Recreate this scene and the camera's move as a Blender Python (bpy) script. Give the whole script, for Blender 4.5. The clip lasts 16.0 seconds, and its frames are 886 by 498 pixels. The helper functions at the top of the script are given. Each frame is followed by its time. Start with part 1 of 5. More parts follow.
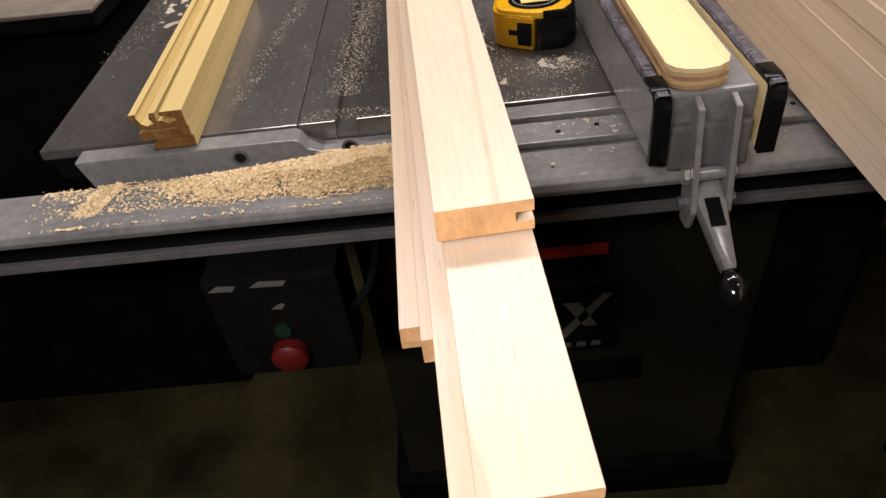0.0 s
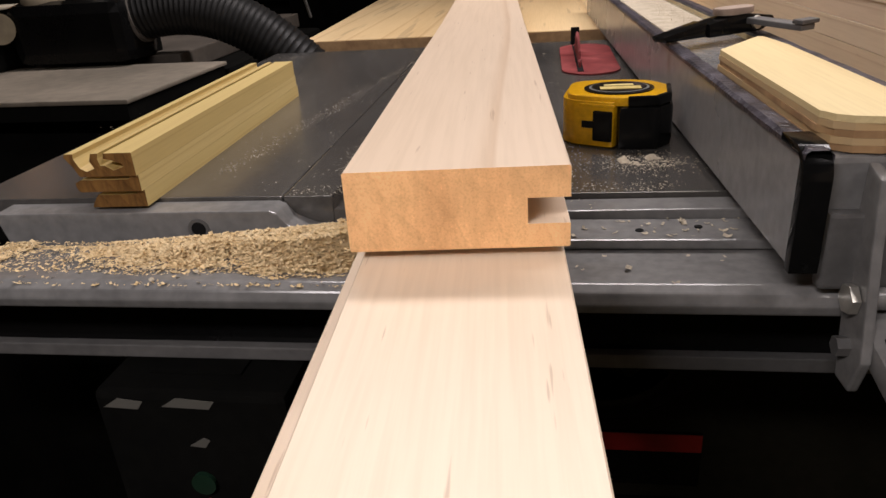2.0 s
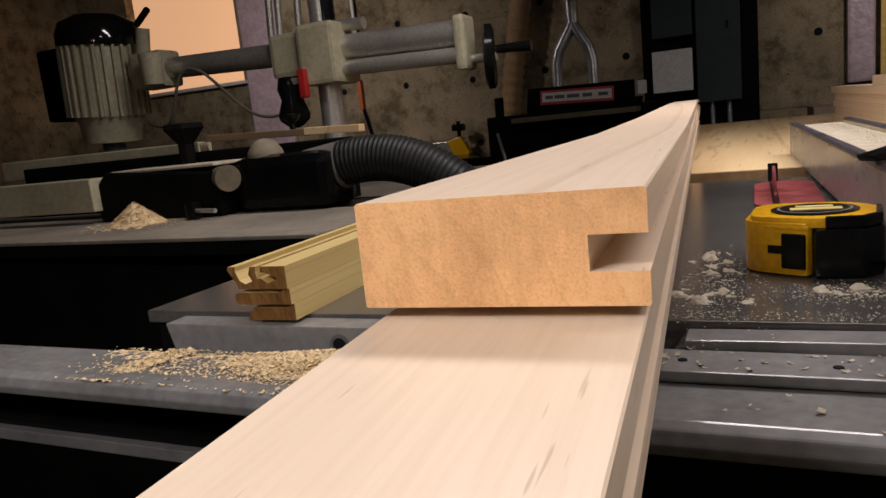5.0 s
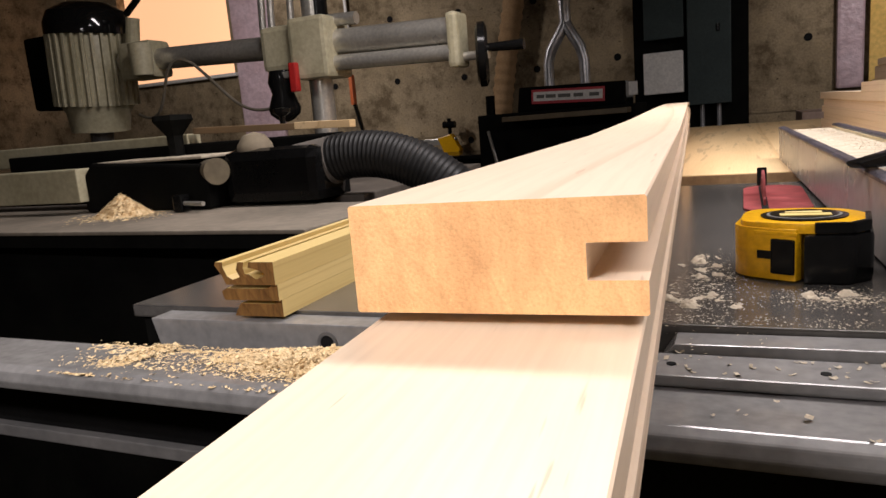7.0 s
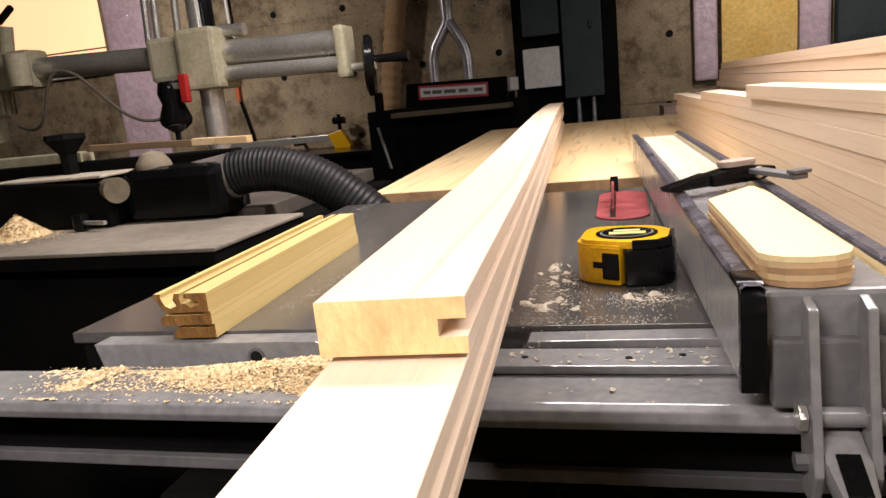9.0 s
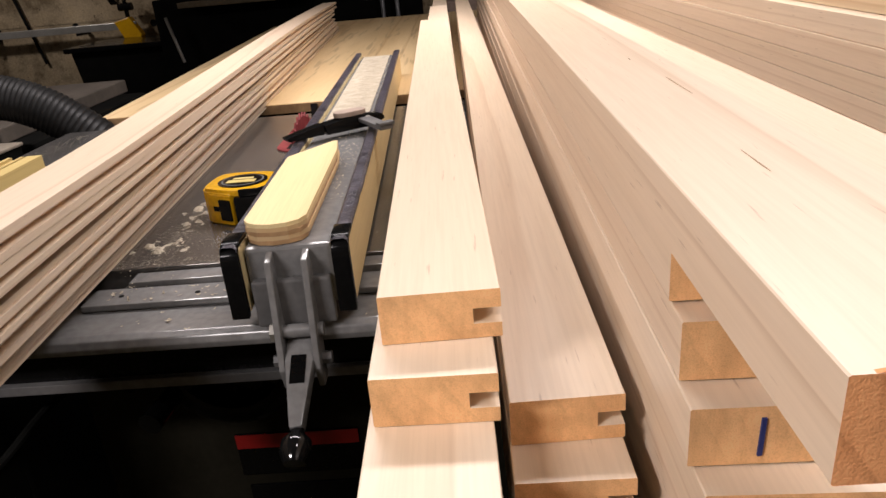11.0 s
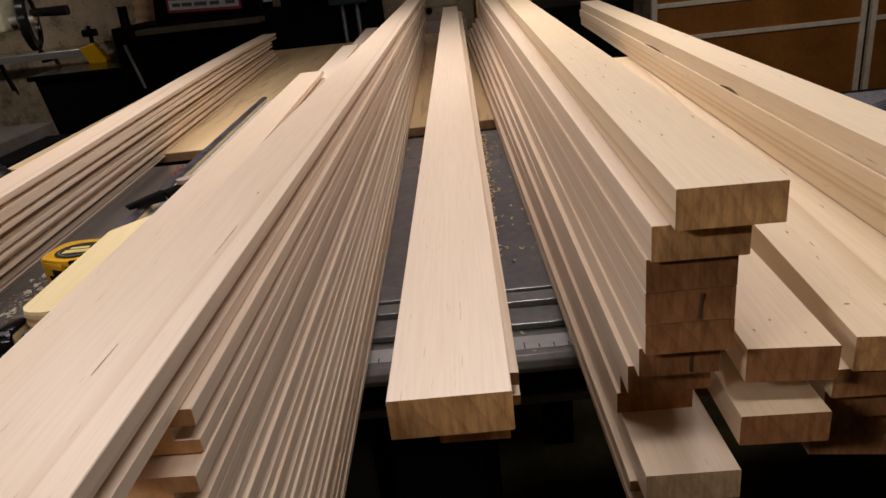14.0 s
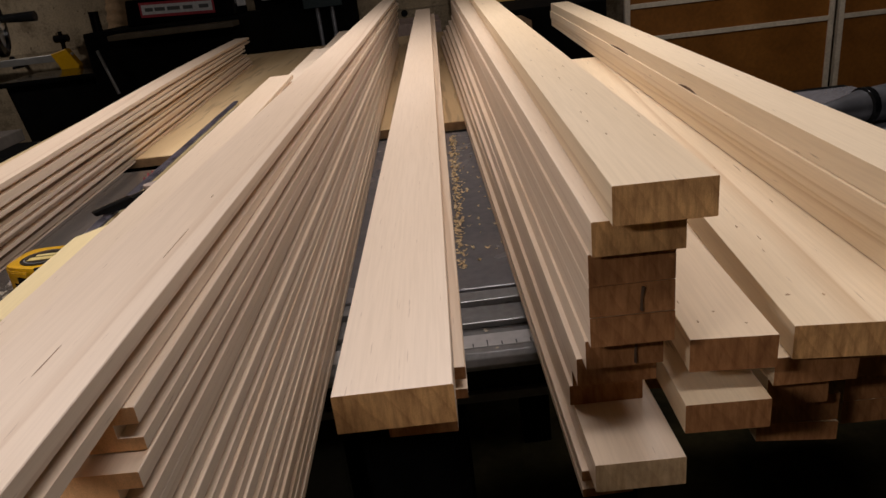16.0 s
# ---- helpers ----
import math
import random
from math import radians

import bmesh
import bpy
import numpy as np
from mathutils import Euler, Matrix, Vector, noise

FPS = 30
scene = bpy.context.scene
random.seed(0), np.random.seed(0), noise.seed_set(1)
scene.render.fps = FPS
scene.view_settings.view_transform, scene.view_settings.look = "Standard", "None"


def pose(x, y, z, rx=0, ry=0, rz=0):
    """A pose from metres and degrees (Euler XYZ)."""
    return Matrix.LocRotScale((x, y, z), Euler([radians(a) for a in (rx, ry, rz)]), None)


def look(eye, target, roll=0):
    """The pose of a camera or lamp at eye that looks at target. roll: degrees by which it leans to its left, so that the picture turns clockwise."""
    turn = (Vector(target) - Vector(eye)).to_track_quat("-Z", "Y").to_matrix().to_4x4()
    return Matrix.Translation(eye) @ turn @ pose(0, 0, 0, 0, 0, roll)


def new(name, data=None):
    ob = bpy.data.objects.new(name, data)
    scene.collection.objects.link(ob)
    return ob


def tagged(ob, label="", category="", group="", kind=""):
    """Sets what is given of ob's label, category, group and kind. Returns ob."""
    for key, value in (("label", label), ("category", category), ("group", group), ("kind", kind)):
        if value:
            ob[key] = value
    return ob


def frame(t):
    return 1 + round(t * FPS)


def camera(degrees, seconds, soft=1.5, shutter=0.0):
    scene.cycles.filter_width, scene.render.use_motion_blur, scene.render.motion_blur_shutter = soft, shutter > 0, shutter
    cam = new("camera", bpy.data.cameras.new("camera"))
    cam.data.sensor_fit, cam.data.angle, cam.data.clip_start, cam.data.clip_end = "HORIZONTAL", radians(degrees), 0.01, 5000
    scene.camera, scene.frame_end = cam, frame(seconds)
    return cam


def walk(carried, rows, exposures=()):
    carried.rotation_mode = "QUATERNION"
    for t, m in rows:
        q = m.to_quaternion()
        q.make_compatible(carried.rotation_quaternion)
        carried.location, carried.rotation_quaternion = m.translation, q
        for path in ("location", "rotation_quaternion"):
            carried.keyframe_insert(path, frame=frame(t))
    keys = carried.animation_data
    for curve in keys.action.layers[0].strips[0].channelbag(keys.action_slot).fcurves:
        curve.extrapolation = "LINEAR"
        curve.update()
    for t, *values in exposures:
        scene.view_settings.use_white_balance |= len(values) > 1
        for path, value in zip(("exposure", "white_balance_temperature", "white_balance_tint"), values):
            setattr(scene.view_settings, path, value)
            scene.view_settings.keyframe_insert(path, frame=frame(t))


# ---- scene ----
cam = camera(64.6, 16.0)
PATH = [
    (0, (0.020, -0.560, 0.324), (-0.077, 0.942, -0.993), -7.9),
    (0.5, (0.031, -0.519, 0.273), (-0.108, 1.034, -0.980), -5.7),
    (1, (0.040, -0.477, 0.210), (-0.124, 1.172, -0.909), -3.9),
    (1.5, (0.039, -0.455, 0.177), (-0.171, 1.292, -0.775), -3.1),
    (2, (0.045, -0.431, 0.156), (-0.246, 1.372, -0.661), -3.8),
    (2.5, (0.036, -0.418, 0.140), (-0.285, 1.407, -0.613), -2.7),
    (3, (0.043, -0.401, 0.136), (-0.430, 1.452, -0.449), -4.5),
    (3.5, (0.046, -0.396, 0.129), (-0.439, 1.464, -0.424), -3.7),
    (4, (0.050, -0.394, 0.125), (-0.524, 1.472, -0.310), -5.2),
    (4.5, (0.062, -0.397, 0.124), (-0.701, 1.417, -0.232), -6),
    (4.7, (0.066, -0.396, 0.122), (-0.751, 1.395, -0.231), -6.1),
    (7, (0.064, -0.393, 0.123), (-0.725, 1.408, -0.242), -4.8),
    (7.5, (0.061, -0.395, 0.125), (-0.647, 1.431, -0.282), -4.2),
    (8, (0.056, -0.416, 0.128), (-0.648, 1.410, -0.281), -5.4),
    (8.5, (0.055, -0.453, 0.129), (-0.622, 1.383, -0.285), -4.8),
    (9, (0.101, -0.491, 0.171), (-0.407, 1.397, -0.251), -5.8),
    (9.3, (0.161, -0.522, 0.199), (-0.182, 1.395, -0.255), -5.4),
    (9.5, (0.193, -0.541, 0.213), (-0.027, 1.379, -0.309), -4.4),
    (9.6, (0.204, -0.544, 0.216), (0.015, 1.371, -0.348), -4.5),
    (9.9, (0.238, -0.558, 0.230), (0.116, 1.330, -0.420), -4.6),
    (10, (0.247, -0.560, 0.233), (0.146, 1.323, -0.433), -4.6),
    (10.2, (0.265, -0.566, 0.237), (0.229, 1.275, -0.541), -4.6),
    (12.3, (0.453, -0.617, 0.264), (0.249, 1.217, -0.509), -5.7),
    (12.5, (0.466, -0.621, 0.269), (0.264, 1.208, -0.514), -5.4),
    (13, (0.496, -0.624, 0.283), (0.320, 1.204, -0.508), -5.6),
    (13.5, (0.527, -0.618, 0.296), (0.434, 1.226, -0.474), -6.4),
    (14, (0.542, -0.617, 0.303), (0.478, 1.232, -0.457), -6.4),
    (14.5, (0.548, -0.619, 0.303), (0.506, 1.224, -0.473), -6.9),
    (15, (0.555, -0.618, 0.303), (0.498, 1.230, -0.458), -7.2),
    (15.5, (0.558, -0.625, 0.304), (0.543, 1.225, -0.457), -6.9),
    (16, (0.559, -0.626, 0.303), (0.547, 1.224, -0.458), -6.8),
]
EXPOSURES = [(0, 0.60), (1, 0.54), (2, 0.25), (3, 0.23), (4.5, 0.15), (7, 0.88), (8.6, 0.95), (9.0, 1.33), (9.3, 1.37), (10.2, 1.22), (12.3, -0.10), (13, -0.08), (14, -0.04), (15, -0.12), (16, -0.22)]
walk(cam, [(t, look(eye, target, roll)) for t, eye, target, roll in PATH], EXPOSURES)

# ---------------------------------------------------------------- light
world = bpy.data.worlds.new("world")
scene.world = world
world.use_nodes = True
world.node_tree.nodes["Background"].inputs["Color"].default_value = (0.9, 0.85, 0.8, 1)
world.node_tree.nodes["Background"].inputs["Strength"].default_value = 0.008


def area_lamp(name, place, target, sx, sy, watts, colour):
    data = bpy.data.lights.new(name, "AREA")
    data.shape, data.size, data.size_y, data.energy, data.color = "RECTANGLE", sx, sy, watts, colour
    ob = new(name, data)
    ob.matrix_world = look(place, target)
    return ob


WARM = (1.0, 0.915, 0.915)
# unseen tubes, added over the saw, its right and its front
ADDED_TUBES = [(0.38, 0.62, 1.10, 1.8, 0.16, 21.0), (0.86, -0.58, 1.14, 0.6, 0.16, 4.6), (-0.30, -0.93, 0.72, 0.40, 0.12, 8.6)]
for lx, ly, lz, sx, sy, watts in ADDED_TUBES:
    area_lamp("added_tube_light", (lx, ly, lz), (lx, ly, 0), sx, sy, watts, WARM)
# Fill bulbs added to brighten the far wall and the framed panels.
FILL_BULBS = [((1.00, 3.9, 1.15), (1.2, 4.9, 0.3), 0.06, 5.0), ((-3.1, 3.3, 1.25), (-3.4, 5.0, 0.2), 0.2, 12.0), ((2.7, 2.9, 1.15), (2.7, 4.1, -0.2), 0.1, 9.0)]
for place, target, size, watts in FILL_BULBS:
    area_lamp("fill_bulb_light", place, target, size, size, watts, WARM)


# ---------------------------------------------------------------- materials
def mat_new(name):
    m = bpy.data.materials.new(name)
    m.use_nodes = True
    nt = m.node_tree
    return m, nt, nt.nodes["Principled BSDF"]


def ramp(nt, stops):
    n = nt.nodes.new("ShaderNodeValToRGB")
    while len(n.color_ramp.elements) < len(stops):
        n.color_ramp.elements.new(0.5)
    for e, (p, c) in zip(n.color_ramp.elements, stops):
        e.position, e.color = p, (*c, 1)
    return n


def coords(nt, scale=(1, 1, 1), random_shift=True):
    """Object coordinates, stretched, and shifted for every object by its own random number."""
    tc = nt.nodes.new("ShaderNodeTexCoord")
    mp = nt.nodes.new("ShaderNodeMapping")
    mp.inputs["Scale"].default_value = scale
    nt.links.new(tc.outputs["Object"], mp.inputs["Vector"])
    if random_shift:
        info = nt.nodes.new("ShaderNodeObjectInfo")
        mul = nt.nodes.new("ShaderNodeMath")
        mul.operation = "MULTIPLY"
        mul.inputs[1].default_value = 37.0
        nt.links.new(info.outputs["Random"], mul.inputs[0])
        nt.links.new(mul.outputs[0], mp.inputs["Location"])
    return mp


def noise_tex(nt, vec, scale, detail=4.0, rough=0.55):
    n = nt.nodes.new("ShaderNodeTexNoise")
    n.inputs["Scale"].default_value, n.inputs["Detail"].default_value, n.inputs["Roughness"].default_value = scale, detail, rough
    nt.links.new(vec, n.inputs["Vector"])
    return n


def mix_col(nt, a, b, fac, mode="MIX"):
    n = nt.nodes.new("ShaderNodeMixRGB")
    n.blend_type = mode
    for i, v in ((0, fac), (1, a), (2, b)):
        if isinstance(v, (int, float)):
            n.inputs[i].default_value = v
        elif isinstance(v, tuple):
            n.inputs[i].default_value = (*v, 1)
        else:
            nt.links.new(v, n.inputs[i])
    return n.outputs[0]


def bump(nt, bsdf, height, strength, dist):
    b = nt.nodes.new("ShaderNodeBump")
    b.inputs["Strength"].default_value, b.inputs["Distance"].default_value = strength, dist
    nt.links.new(height, b.inputs["Height"])
    nt.links.new(b.outputs[0], bsdf.inputs["Normal"])


def surface(name, a, b, scale=8.0, rough=(0.4, 0.6), metal=0.0, fine=60.0, relief=0.15, depth=0.001, spec=0.5, stretch=(1, 1, 1)):
    """Two-scale mottled surface: colours a to b, a roughness range, fine relief."""
    m, nt, p = mat_new(name)
    v = coords(nt, stretch).outputs[0]
    big, small = noise_tex(nt, v, scale, 5), noise_tex(nt, v, fine, 3)
    r = ramp(nt, [(0.3, a), (0.7, b)])
    nt.links.new(big.outputs["Fac"], r.inputs[0])
    r2 = ramp(nt, [(0.3, (0.82, 0.82, 0.82)), (0.7, (1.08, 1.08, 1.08))])
    nt.links.new(small.outputs["Fac"], r2.inputs[0])
    nt.links.new(mix_col(nt, r.outputs[0], r2.outputs[0], 1.0, "MULTIPLY"), p.inputs["Base Color"])
    mr = nt.nodes.new("ShaderNodeMapRange")
    mr.inputs["To Min"].default_value, mr.inputs["To Max"].default_value = rough
    nt.links.new(big.outputs["Fac"], mr.inputs["Value"])
    nt.links.new(mr.outputs[0], p.inputs["Roughness"])
    p.inputs["Metallic"].default_value = metal
    p.inputs["Specular IOR Level"].default_value = spec
    if relief:
        bump(nt, p, small.outputs["Fac"], relief, depth)
    return m


def wood(name, light, dark, streak, gloss=0.5, rings=16.0, flecks=0.35, line=0.6, dash_scale=650.0, dash_at=0.695):
    """Planed board: grain runs along the object's y, with faint growth rings cut at a shallow angle."""
    m, nt, p = mat_new(name)
    v = coords(nt, (1, 0.10, 1)).outputs[0]
    wob = noise_tex(nt, v, 9.0, 3)
    dash = noise_tex(nt, coords(nt, (1, 0.06, 1)).outputs[0], dash_scale, 2, 0.5)
    fine = noise_tex(nt, coords(nt, (1, 0.03, 1)).outputs[0], 500.0, 3, 0.6)
    tilt = nt.nodes.new("ShaderNodeMapping")
    tilt.inputs["Rotation"].default_value = (radians(2.2), 0, radians(0.8))
    tilt.inputs["Location"].default_value = (-0.022, 0, 0.045)
    tilt.inputs["Scale"].default_value = (1, 0.045, 1)
    tc = nt.nodes.new("ShaderNodeTexCoord")
    info = nt.nodes.new("ShaderNodeObjectInfo")
    shift = nt.nodes.new("ShaderNodeVectorMath")
    shift.operation = "MULTIPLY_ADD"
    nt.links.new(info.outputs["Random"], shift.inputs[0])
    shift.inputs[1].default_value = (0.05, 9.0, 0.06)
    nt.links.new(tc.outputs["Object"], shift.inputs[2])
    nt.links.new(shift.outputs[0], tilt.inputs["Vector"])
    wave = nt.nodes.new("ShaderNodeTexWave")
    wave.wave_type, wave.rings_direction, wave.wave_profile = "RINGS", "Y", "SAW"
    wave.inputs["Scale"].default_value, wave.inputs["Distortion"].default_value = rings, 2.6
    wave.inputs["Detail"].default_value, wave.inputs["Detail Scale"].default_value = 3.0, 1.2
    nt.links.new(tilt.outputs[0], wave.inputs["Vector"])
    base = ramp(nt, [(0.25, dark), (0.62, light)])
    nt.links.new(wob.outputs["Fac"], base.inputs[0])
    wr = ramp(nt, [(0.0, (1, 1, 1)), (0.86, (0.985, 0.98, 0.97)), (0.975, (0.68, 0.56, 0.44)), (1.0, (1, 1, 1))])
    nt.links.new(wave.outputs["Fac"], wr.inputs[0])
    col = mix_col(nt, base.outputs[0], wr.outputs[0], line, "MULTIPLY")
    fr = ramp(nt, [(0.35, (0.90, 0.885, 0.86)), (0.6, (1.02, 1.02, 1.02))])
    nt.links.new(fine.outputs["Fac"], fr.inputs[0])
    col = mix_col(nt, col, fr.outputs[0], 0.55, "MULTIPLY")
    sr = ramp(nt, [(dash_at, (0, 0, 0)), (dash_at + 0.06, (1, 1, 1))])
    nt.links.new(dash.outputs["Fac"], sr.inputs[0])
    fac = nt.nodes.new("ShaderNodeMath")
    fac.operation = "MULTIPLY"
    fac.inputs[1].default_value = flecks
    nt.links.new(sr.outputs[0], fac.inputs[0])
    col = mix_col(nt, col, streak, fac.outputs[0])
    tint = ramp(nt, [(0.0, (0.95, 0.92, 0.88)), (0.5, (1, 1, 1)), (1.0, (1.0, 0.96, 0.94))])
    nt.links.new(info.outputs["Random"], tint.inputs[0])
    col = mix_col(nt, col, tint.outputs[0], 1.0, "MULTIPLY")
    nt.links.new(col, p.inputs["Base Color"])
    p.inputs["Roughness"].default_value = gloss
    p.inputs["Specular IOR Level"].default_value = 0.5
    bump(nt, p, fine.outputs["Fac"], 0.10, 0.0005)
    return m


def end_grain(name, light, dark, ring=0.75):
    """Sawn end: slanting growth rings, short rays across them, pores and pale torn flecks."""
    m, nt, p = mat_new(name)
    v = coords(nt, (1, 1, 1)).outputs[0]
    rot = nt.nodes.new("ShaderNodeMapping")
    rot.inputs["Rotation"].default_value = (0, radians(16), 0)
    rot.inputs["Scale"].default_value = (1, 1, 0.15)
    nt.links.new(v, rot.inputs["Vector"])
    ray = noise_tex(nt, rot.outputs[0], 330.0, 4, 0.6)
    lean = nt.nodes.new("ShaderNodeMapping")
    lean.inputs["Rotation"].default_value = (0, radians(32), 0)
    nt.links.new(v, lean.inputs["Vector"])
    rings = nt.nodes.new("ShaderNodeTexWave")
    rings.wave_type, rings.bands_direction, rings.wave_profile = "BANDS", "X", "SAW"
    rings.inputs["Scale"].default_value, rings.inputs["Distortion"].default_value = 34.0, 5.0
    rings.inputs["Detail"].default_value, rings.inputs["Detail Scale"].default_value = 3.0, 0.6
    nt.links.new(lean.outputs[0], rings.inputs["Vector"])
    big = noise_tex(nt, v, 55.0, 3)
    dots = noise_tex(nt, v, 1900.0, 2)
    r = ramp(nt, [(0.28, dark), (0.62, light)])
    nt.links.new(ray.outputs["Fac"], r.inputs[0])
    b = ramp(nt, [(0.3, (0.78, 0.74, 0.70)), (0.7, (1.14, 1.12, 1.08))])
    nt.links.new(big.outputs["Fac"], b.inputs[0])
    col = mix_col(nt, r.outputs[0], b.outputs[0], 1.0, "MULTIPLY")
    g = ramp(nt, [(0.0, (1.06, 1.04, 1.0)), (0.7, (0.96, 0.94, 0.92)), (0.95, (0.72, 0.64, 0.58)), (1.0, (1, 1, 1))])
    nt.links.new(rings.outputs["Fac"], g.inputs[0])
    col = mix_col(nt, col, g.outputs[0], ring, "MULTIPLY")
    d = ramp(nt, [(0.36, (0.74, 0.68, 0.62)), (0.5, (1.0, 1.0, 1.0)), (0.66, (1.0, 1.0, 1.0)), (0.74, (1.5, 1.5, 1.5))])
    nt.links.new(dots.outputs["Fac"], d.inputs[0])
    col = mix_col(nt, col, d.outputs[0], 0.38, "MULTIPLY")
    nt.links.new(col, p.inputs["Base Color"])
    p.inputs["Roughness"].default_value = 0.75
    p.inputs["Specular IOR Level"].default_value = 0.2
    bump(nt, p, dots.outputs["Fac"], 0.3, 0.0006)
    return m


def plain(name, colour, rough=0.5, metal=0.0, spec=0.5):
    m, nt, p = mat_new(name)
    p.inputs["Base Color"].default_value = (*colour, 1)
    p.inputs["Roughness"].default_value, p.inputs["Metallic"].default_value = rough, metal
    p.inputs["Specular IOR Level"].default_value = spec
    return m


def glow(name, colour, strength):
    m, nt, p = mat_new(name)
    p.inputs["Base Color"].default_value = (*colour, 1)
    p.inputs["Emission Color"].default_value = (*colour, 1)
    p.inputs["Emission Strength"].default_value = strength
    return m


MAPLE = wood("maple_planed", (0.815, 0.672, 0.515), (0.745, 0.590, 0.425), (0.40, 0.26, 0.16), 0.38, 16.0, 0.5, 0.42)
MAPLE_ROUGH = wood("maple_rough", (0.79, 0.645, 0.45), (0.71, 0.55, 0.345), (0.26, 0.16, 0.09), 0.62, 9.0, 0.6, 0.6, 260.0, 0.70)
MAPLE_END = end_grain("maple_end_grain", (1.0, 0.62, 0.31), (0.90, 0.53, 0.26), 0.20)
# Browner end grain, with some shade put into the colour.
MAPLE_END_BROWN = end_grain("brown_end_grain", (0.74, 0.43, 0.18), (0.42, 0.22, 0.085), 0.5)
MAPLE_END_RED = end_grain("reddish_end_grain", (0.95, 0.46, 0.21), (0.70, 0.29, 0.12), 0.6)
MAPLE_END_PALE = end_grain("pale_end_grain", (0.66, 0.47, 0.27), (0.48, 0.31, 0.16), 0.3)
# Brown end grain, darkened further for the shade the ends lie in.
MAPLE_END_SHADED = end_grain("shaded_brown_end", (0.44, 0.21, 0.085), (0.27, 0.12, 0.045), 0.45)
POPLAR = wood("yellow_poplar", (0.66, 0.52, 0.22), (0.58, 0.44, 0.17), (0.38, 0.26, 0.09), 0.55, 20.0, 0.15, 0.4)
POPLAR_END = end_grain("yellow_end_grain", (0.24, 0.13, 0.04), (0.13, 0.065, 0.02))
PLY_FACE = wood("plywood_face", (0.74, 0.57, 0.33), (0.60, 0.43, 0.22), (0.30, 0.21, 0.12), 0.6, 5.0, 0.45, 0.6, 60.0, 0.58)
PLY_YELLOW = wood("plywood_pale", (0.82, 0.68, 0.38), (0.76, 0.60, 0.30), (0.6, 0.42, 0.2), 0.6, 6.0, 0.3, 0.35)
PLY_EDGE_A = surface("ply_edge_light", (0.64, 0.46, 0.25), (0.52, 0.35, 0.17), 60, (0.6, 0.8))
PLY_EDGE_B = surface("ply_edge_dark", (0.36, 0.21, 0.10), (0.46, 0.29, 0.14), 60, (0.6, 0.8))
CAST_IRON = surface("cast_iron", (0.115, 0.108, 0.10), (0.20, 0.19, 0.178), 7, (0.13, 0.27), 0.55, 160, 0.03, 0.0004, stretch=(1, 0.4, 1))
GREY_PAINT = surface("grey_enamel", (0.165, 0.163, 0.16), (0.235, 0.232, 0.226), 12, (0.13, 0.27), 0.0, 120, 0.06)
GREY_DARK = surface("grey_enamel_worn", (0.09, 0.09, 0.09), (0.15, 0.145, 0.14), 12, (0.35, 0.55), 0.0, 120, 0.1)
FENCE_GREY = surface("fence_laminate", (0.24, 0.24, 0.24), (0.30, 0.295, 0.29), 5, (0.20, 0.34), 0.0, 90, 0.04)
WING_GREY = surface("wing_laminate", (0.13, 0.128, 0.135), (0.17, 0.165, 0.17), 5, (0.22, 0.32), 0.0, 90, 0.03)
# Olive paint darkened to stand for the shade under the table.
CAB_SHADED_PAINT = surface("cabinet_paint_shaded", (0.013, 0.0118, 0.0075), (0.023, 0.0205, 0.0135), 6, (0.65, 0.8), 0.0, 90, 0.08, spec=0.1)
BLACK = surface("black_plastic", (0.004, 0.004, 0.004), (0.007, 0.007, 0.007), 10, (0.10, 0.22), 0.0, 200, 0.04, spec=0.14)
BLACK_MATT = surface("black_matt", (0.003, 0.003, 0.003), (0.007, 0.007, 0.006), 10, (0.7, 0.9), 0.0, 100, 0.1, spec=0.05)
BLACK_GLOSS = plain("black_phenolic", (0.006, 0.006, 0.006), 0.08)
EDGE_BAND = surface("black_edge_band", (0.012, 0.010, 0.014), (0.10, 0.09, 0.11), 45, (0.22, 0.5), 0.0, 220, 0.6, 0.003)
RED = surface("red_plastic", (0.33, 0.012, 0.012), (0.42, 0.02, 0.018), 10, (0.35, 0.5))
RED_WORN = surface("red_worn", (0.15, 0.017, 0.018), (0.25, 0.05, 0.05), 30, (0.55, 0.75), spec=0.3)
YELLOW = surface("yellow_plastic", (0.60, 0.31, 0.004), (0.68, 0.37, 0.007), 10, (0.18, 0.32), 0.0, 200, 0.05)
STEEL = surface("bright_steel", (0.50, 0.48, 0.43), (0.62, 0.60, 0.54), 12, (0.24, 0.36), 0.72, 120, 0.03)
GALV = surface("galvanised", (0.42, 0.42, 0.43), (0.56, 0.56, 0.57), 14, (0.28, 0.42), 0.85, 60, 0.1)
CREAM = surface("cream_enamel", (0.34, 0.31, 0.20), (0.46, 0.42, 0.29), 9, (0.4, 0.55), 0.0, 90, 0.1)
DUST = surface("sawdust", (0.68, 0.49, 0.25), (0.86, 0.69, 0.43), 90, (0.85, 0.95), 0.0, 500, 0.6, 0.003, spec=0.1)
DUST_FINE = surface("fine_dust", (0.38, 0.33, 0.25), (0.56, 0.49, 0.38), 60, (0.9, 1.0), 0.0, 400, 0.5, 0.002, spec=0.1)
HOSE = surface("hose_black", (0.006, 0.006, 0.006), (0.015, 0.0145, 0.014), 10, (0.4, 0.6), 0.0, 90, 0.1, spec=0.25)


